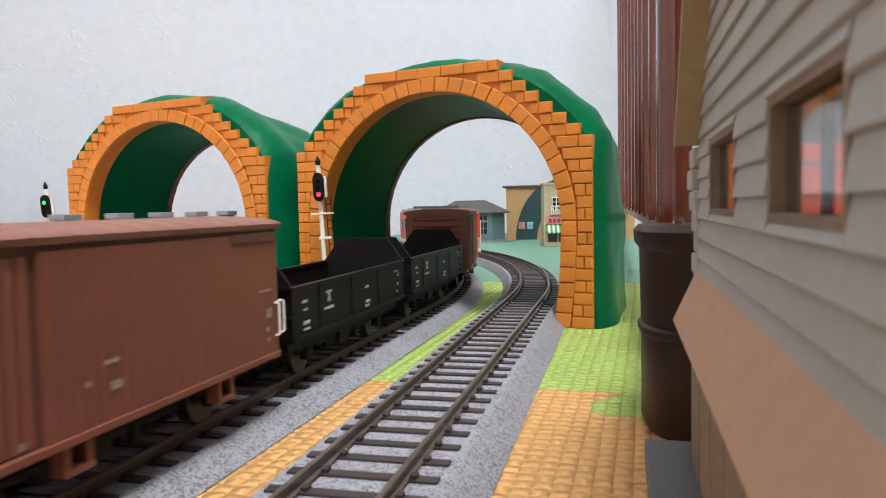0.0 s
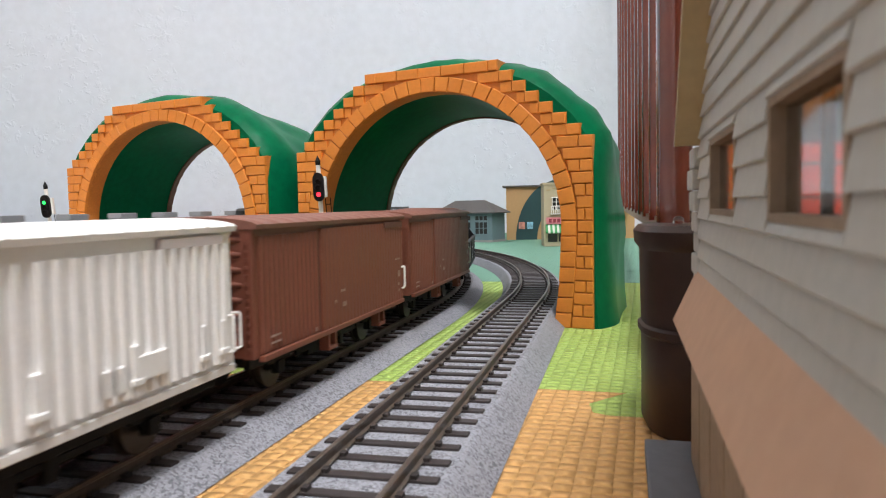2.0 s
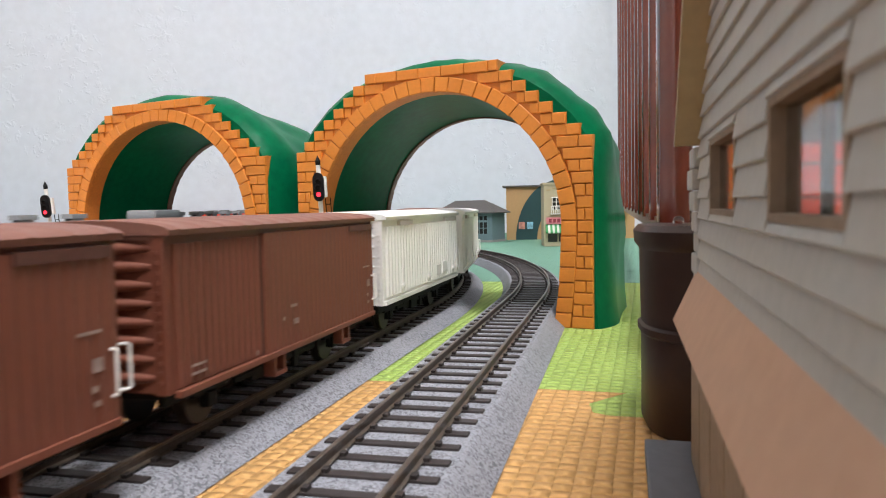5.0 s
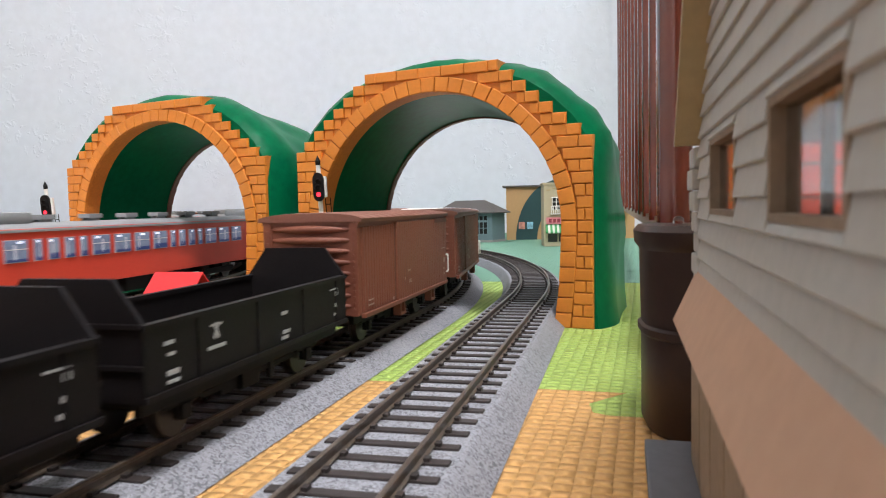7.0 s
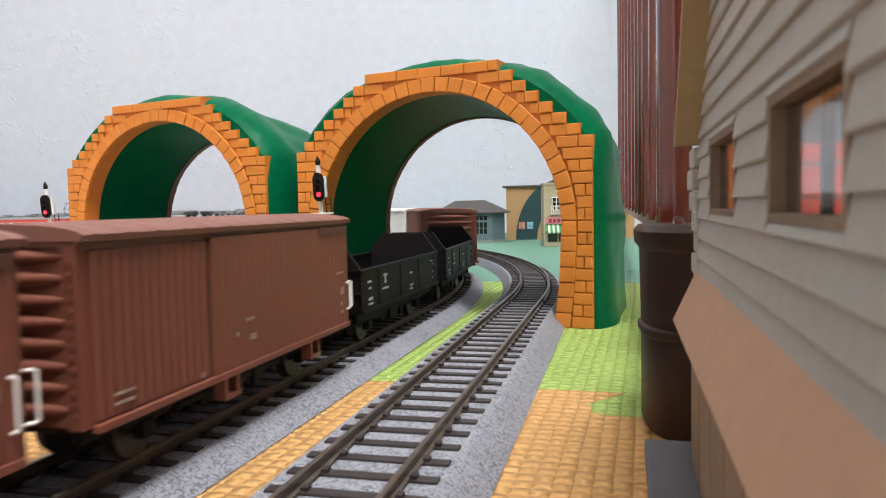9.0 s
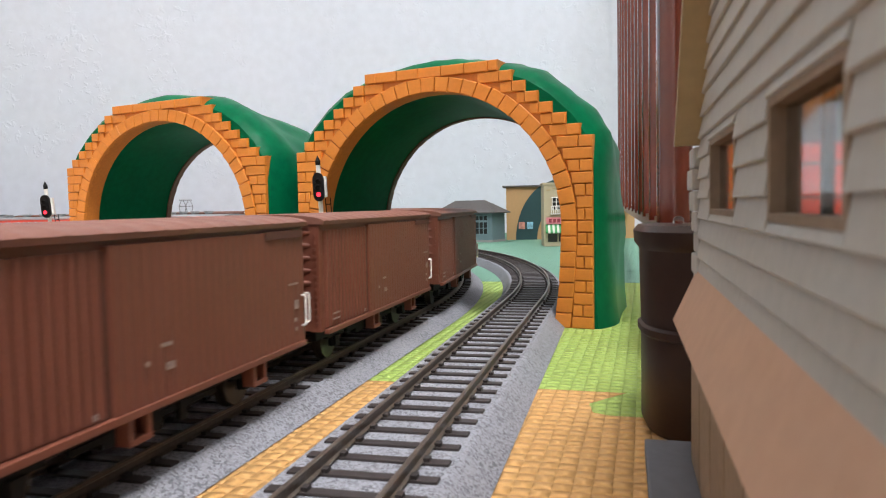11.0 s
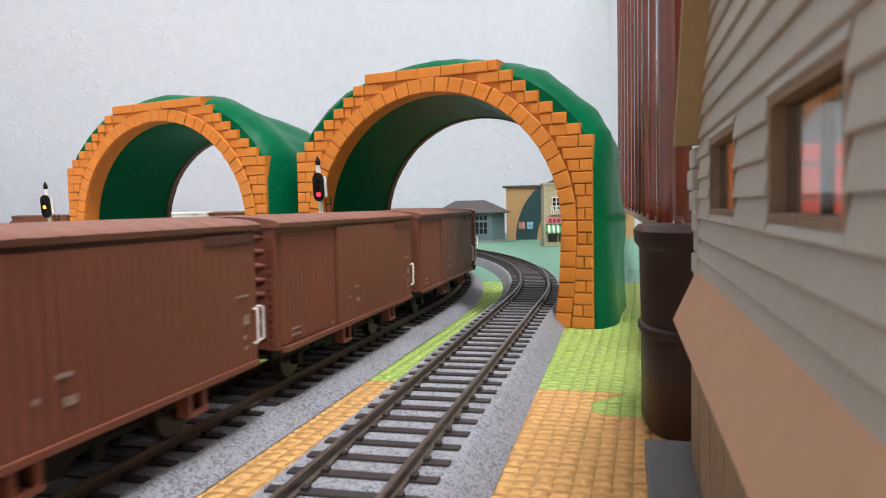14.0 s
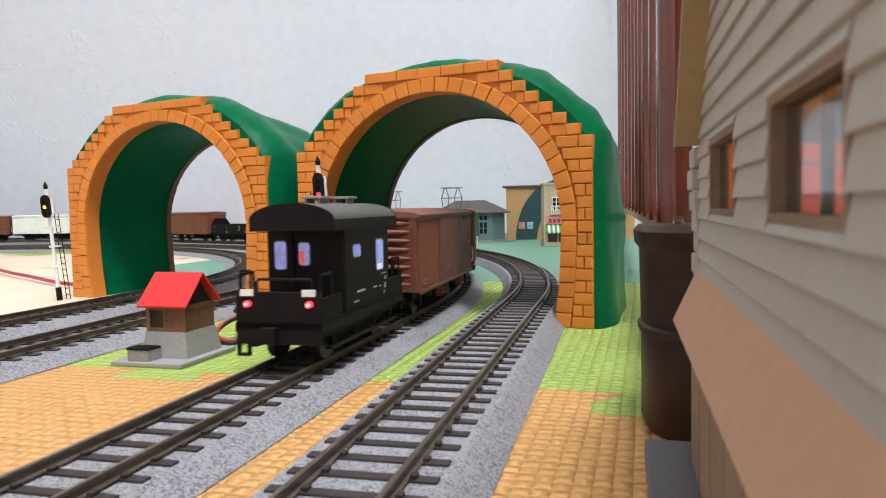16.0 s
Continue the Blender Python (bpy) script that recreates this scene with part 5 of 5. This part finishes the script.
    for sd in (-1, 1):
        part("equipment_box", boxes((*sorted((sd * 0.0110, sd * 0.0132)), -0.066, -0.054, 0.0042, 0.0112)), STONE, root, "pale grey equipment box")
    bogie(root, -0.0860)
    bogie(root, 0.0860)
    return root


def diesel():
    L = 0.205
    root = thing("diesel_locomotive", "pink-red diesel locomotive with grey roof fans and pale band", "locomotive", group="freight train")
    h, hw = L / 2, 0.0172
    part("body", boxes((-hw, hw, -h, h, 0.0115, 0.0415), bev=0.0010), RED, root)
    part("band", boxes((-hw - 0.0003, hw + 0.0003, -h - 0.0003, h + 0.0003, 0.0135, 0.0165)), HANDLE, root, "pale grey band along the skirt")
    part("roof", boxes((-0.0160, 0.0160, -h + 0.002, h - 0.002, 0.0415, 0.0440), bev=0.0010), GREY_ROOF, root)
    for y in (-0.075, -0.045, 0.0, 0.045, 0.075):
        bm = bmesh.new()
        cyl(bm, 0.0075, 0.0030, pose(0, y, 0.0452), 20)
        box(bm, -0.0115, 0.0115, y - 0.010, y + 0.010, 0.0438, 0.0448)
        part("roof_fan", bm, DARK_ROOF, root)
    for sd in (-1, 1):
        for y in (-0.088, -0.070, -0.040, -0.030, 0.0, 0.030, 0.060, 0.086):
            w = part("window", boxes((*sorted((sd * hw, sd * (hw + 0.0005))), y - 0.0045, y + 0.0045, 0.0260, 0.0350)), SHOPGLASS, root)
        part("door", boxes((*sorted((sd * hw, sd * (hw + 0.0004))), -0.0600, -0.0500, 0.0170, 0.0370)), SHADE_BROWN, root, "dark open side louvre")
        bm = bmesh.new()
        for y in (-h + 0.004, -h + 0.014):
            tube(bm, [(sd * (hw + 0.001), y, 0.015), (sd * (hw + 0.001), y, 0.036)], 0.0004, 6)
        part("handrail", bm, HANDLE, root)
    bogie(root, -0.065)
    bogie(root, 0.065)
    part("underframe", boxes((-0.0130, 0.0130, -h + 0.003, h - 0.003, 0.0095, 0.0116), (-0.0120, 0.0120, -0.030, 0.030, 0.0040, 0.0095)), CHASSIS, root)
    add_couplers(root, L)
    return root


def electric():
    L = 0.215
    root = thing("electric_locomotive", "dark green electric locomotive with two raised pantographs", "locomotive")
    h, hw = L / 2, 0.0170
    part("body", boxes((-hw, hw, -h, h, 0.0115, 0.0382), bev=0.0010), GREENLOCO, root)
    part("roof", boxes((-0.0150, 0.0150, -h + 0.003, h - 0.003, 0.0382, 0.0410), bev=0.0010), DARK_ROOF, root)
    for y in (-0.079, 0.079):
        bm = bmesh.new()
        for sd in (-1, 1):
            for e in (-1, 1):
                tube(bm, [(sd * 0.008, y + e * 0.005, 0.0415), (sd * 0.008, y + e * 0.0085, 0.0530), (sd * 0.008, y + e * 0.002, 0.0632)], 0.00055, 6)
        for e in (-1, 1):
            tube(bm, [(-0.012, y + e * 0.0025, 0.0640), (0.012, y + e * 0.0025, 0.0640)], 0.0006, 6)
            tube(bm, [(-0.008, y + e * 0.0085, 0.0530), (0.008, y + e * 0.0085, 0.0530)], 0.0005, 6)
            tube(bm, [(-0.0105, y + e * 0.006, 0.0415), (0.0105, y + e * 0.006, 0.0415)], 0.0007, 6)
        part("pantograph", bm, DARK_ROOF, root, "raised diamond pantograph", smooth=True)
    for sd in (-1, 1):
        for y in (-0.085, -0.05, -0.025, 0.0, 0.025, 0.05, 0.085):
            part("window", boxes((*sorted((sd * hw, sd * (hw + 0.0005))), y - 0.005, y + 0.005, 0.0250, 0.0330)), SHOPGLASS, root)
    part("underframe", boxes((-0.0130, 0.0130, -h + 0.003, h - 0.003, 0.0090, 0.0116)), CHASSIS, root)
    bogie(root, -0.055)
    bogie(root, 0.055)
    add_couplers(root, L)
    return root


# the freight train: kind and its two ends along the track at the start
ENDS = (0.3106, 0.190, 0.0866, -0.0166, -0.1352, -0.2541, -0.3730, -0.4935, -0.6160, -0.7390, -0.8400, -0.950, -1.0713, -1.1919, -1.3132, -1.4300, -1.5528, -1.6694, -1.7600)
KINDS = "BOOBBWWBBOOBBBBBBV"
first = {}
freight = []
for kd, a, b in zip(KINDS, ENDS, ENDS[1:]):
    c = (a + b) / 2
    if kd in first:
        ob = copy_thing(first[kd], Matrix.Identity(4))
    else:
        ob = first[kd] = {"B": lambda: boxcar(0.1084), "W": lambda: boxcar(0.1084, True), "O": lambda: gondola(0.0945), "V": brake_van}[kd]()
    freight.append((ob, c))
freight[-1] = (freight[-1][0], -1.7155)
freight.append((diesel(), 0.3106 + 0.1075))
car0 = commuter()
comA = [(car0, 0.196 + 0.6 * 0.139 + (i - 1) * 0.25 - 0.125) for i in range(1)]
comA += [(copy_thing(car0, Matrix.Identity(4)), 0.196 + 0.6 * 0.139 + (i - 1) * 0.25 - 0.125) for i in (1, 2)]
comB = [(copy_thing(car0, Matrix.Identity(4)), 0.1557 - 0.195 * 3.7 - 0.125 - i * 0.2535) for i in range(4)]
for o in list(comB[-1][0].children):
    if o.name.startswith("cooling_unit"):
        bpy.data.objects.remove(o)
eloco = electric()

RUN = ((0, 0), (1.5, 0.1624), (3, 0.3267), (4.2, 0.4557), (6.3, 0.6905), (7, 0.7665), (8, 0.872), (9, 0.9796), (11.3, 1.2227), (12.8, 1.3854), (14.5, 1.583), (16, 1.762))


def ran(t):
    """How far the freight train has run."""
    for (t0, a), (t1, b) in zip(RUN, RUN[1:]):
        if t <= t1:
            return a + (b - a) * (t - t0) / (t1 - t0)
    return RUN[-1][1]


def smooth_run(t):
    k = [max(0.0, min(16.0, t + d)) for d in (-0.5, -0.25, 0.0, 0.25, 0.5)]
    if t < 0.5 or t > 15.5:
        return ran(t)
    return sum(ran(x) for x in k) / 5


def motions():
    times = [i * 0.5 for i in range(33)]
    for ob, c in freight:
        half = 0.060 if "locomotive" in ob.name else 0.030
        walk(ob, [(t, T2.put(c + smooth_run(t), Z2, half)) for t in times])
    for ob, c in comA:
        walk(ob, [(t, T3.put(c - 0.139 * min(t, 8.0), Z2, 0.086) @ pose(0, 0, 0, 0, 0, 180)) for t in times])
    for ob, c in comB:
        walk(ob, [(t, T4.put(c + 0.195 * t, Z2, 0.086)) for t in times])
    walk(eloco, [(t, T1.put(0.676 + 0.136 * (16 - t), Z1, 0.055) @ pose(0, 0, 0, 0, 0, 180)) for t in times])
    off, on = -0.0024, -0.0036
    for nm, zc, spans in (("green_lens", 0.0606, ((0, 3.5),)), ("red_lens", 0.0547, ((3.6, 13.0),)), ("yellow_lens", 0.0578, ((13.1, 16.0),))):
        rows = []
        for i in range(161):
            t = i / 10
            lit = any(a <= t <= b for a, b in spans)
            rows.append((t, pose(0, on if lit else off, zc)))
        walk(lens_left[nm], rows)


motions()
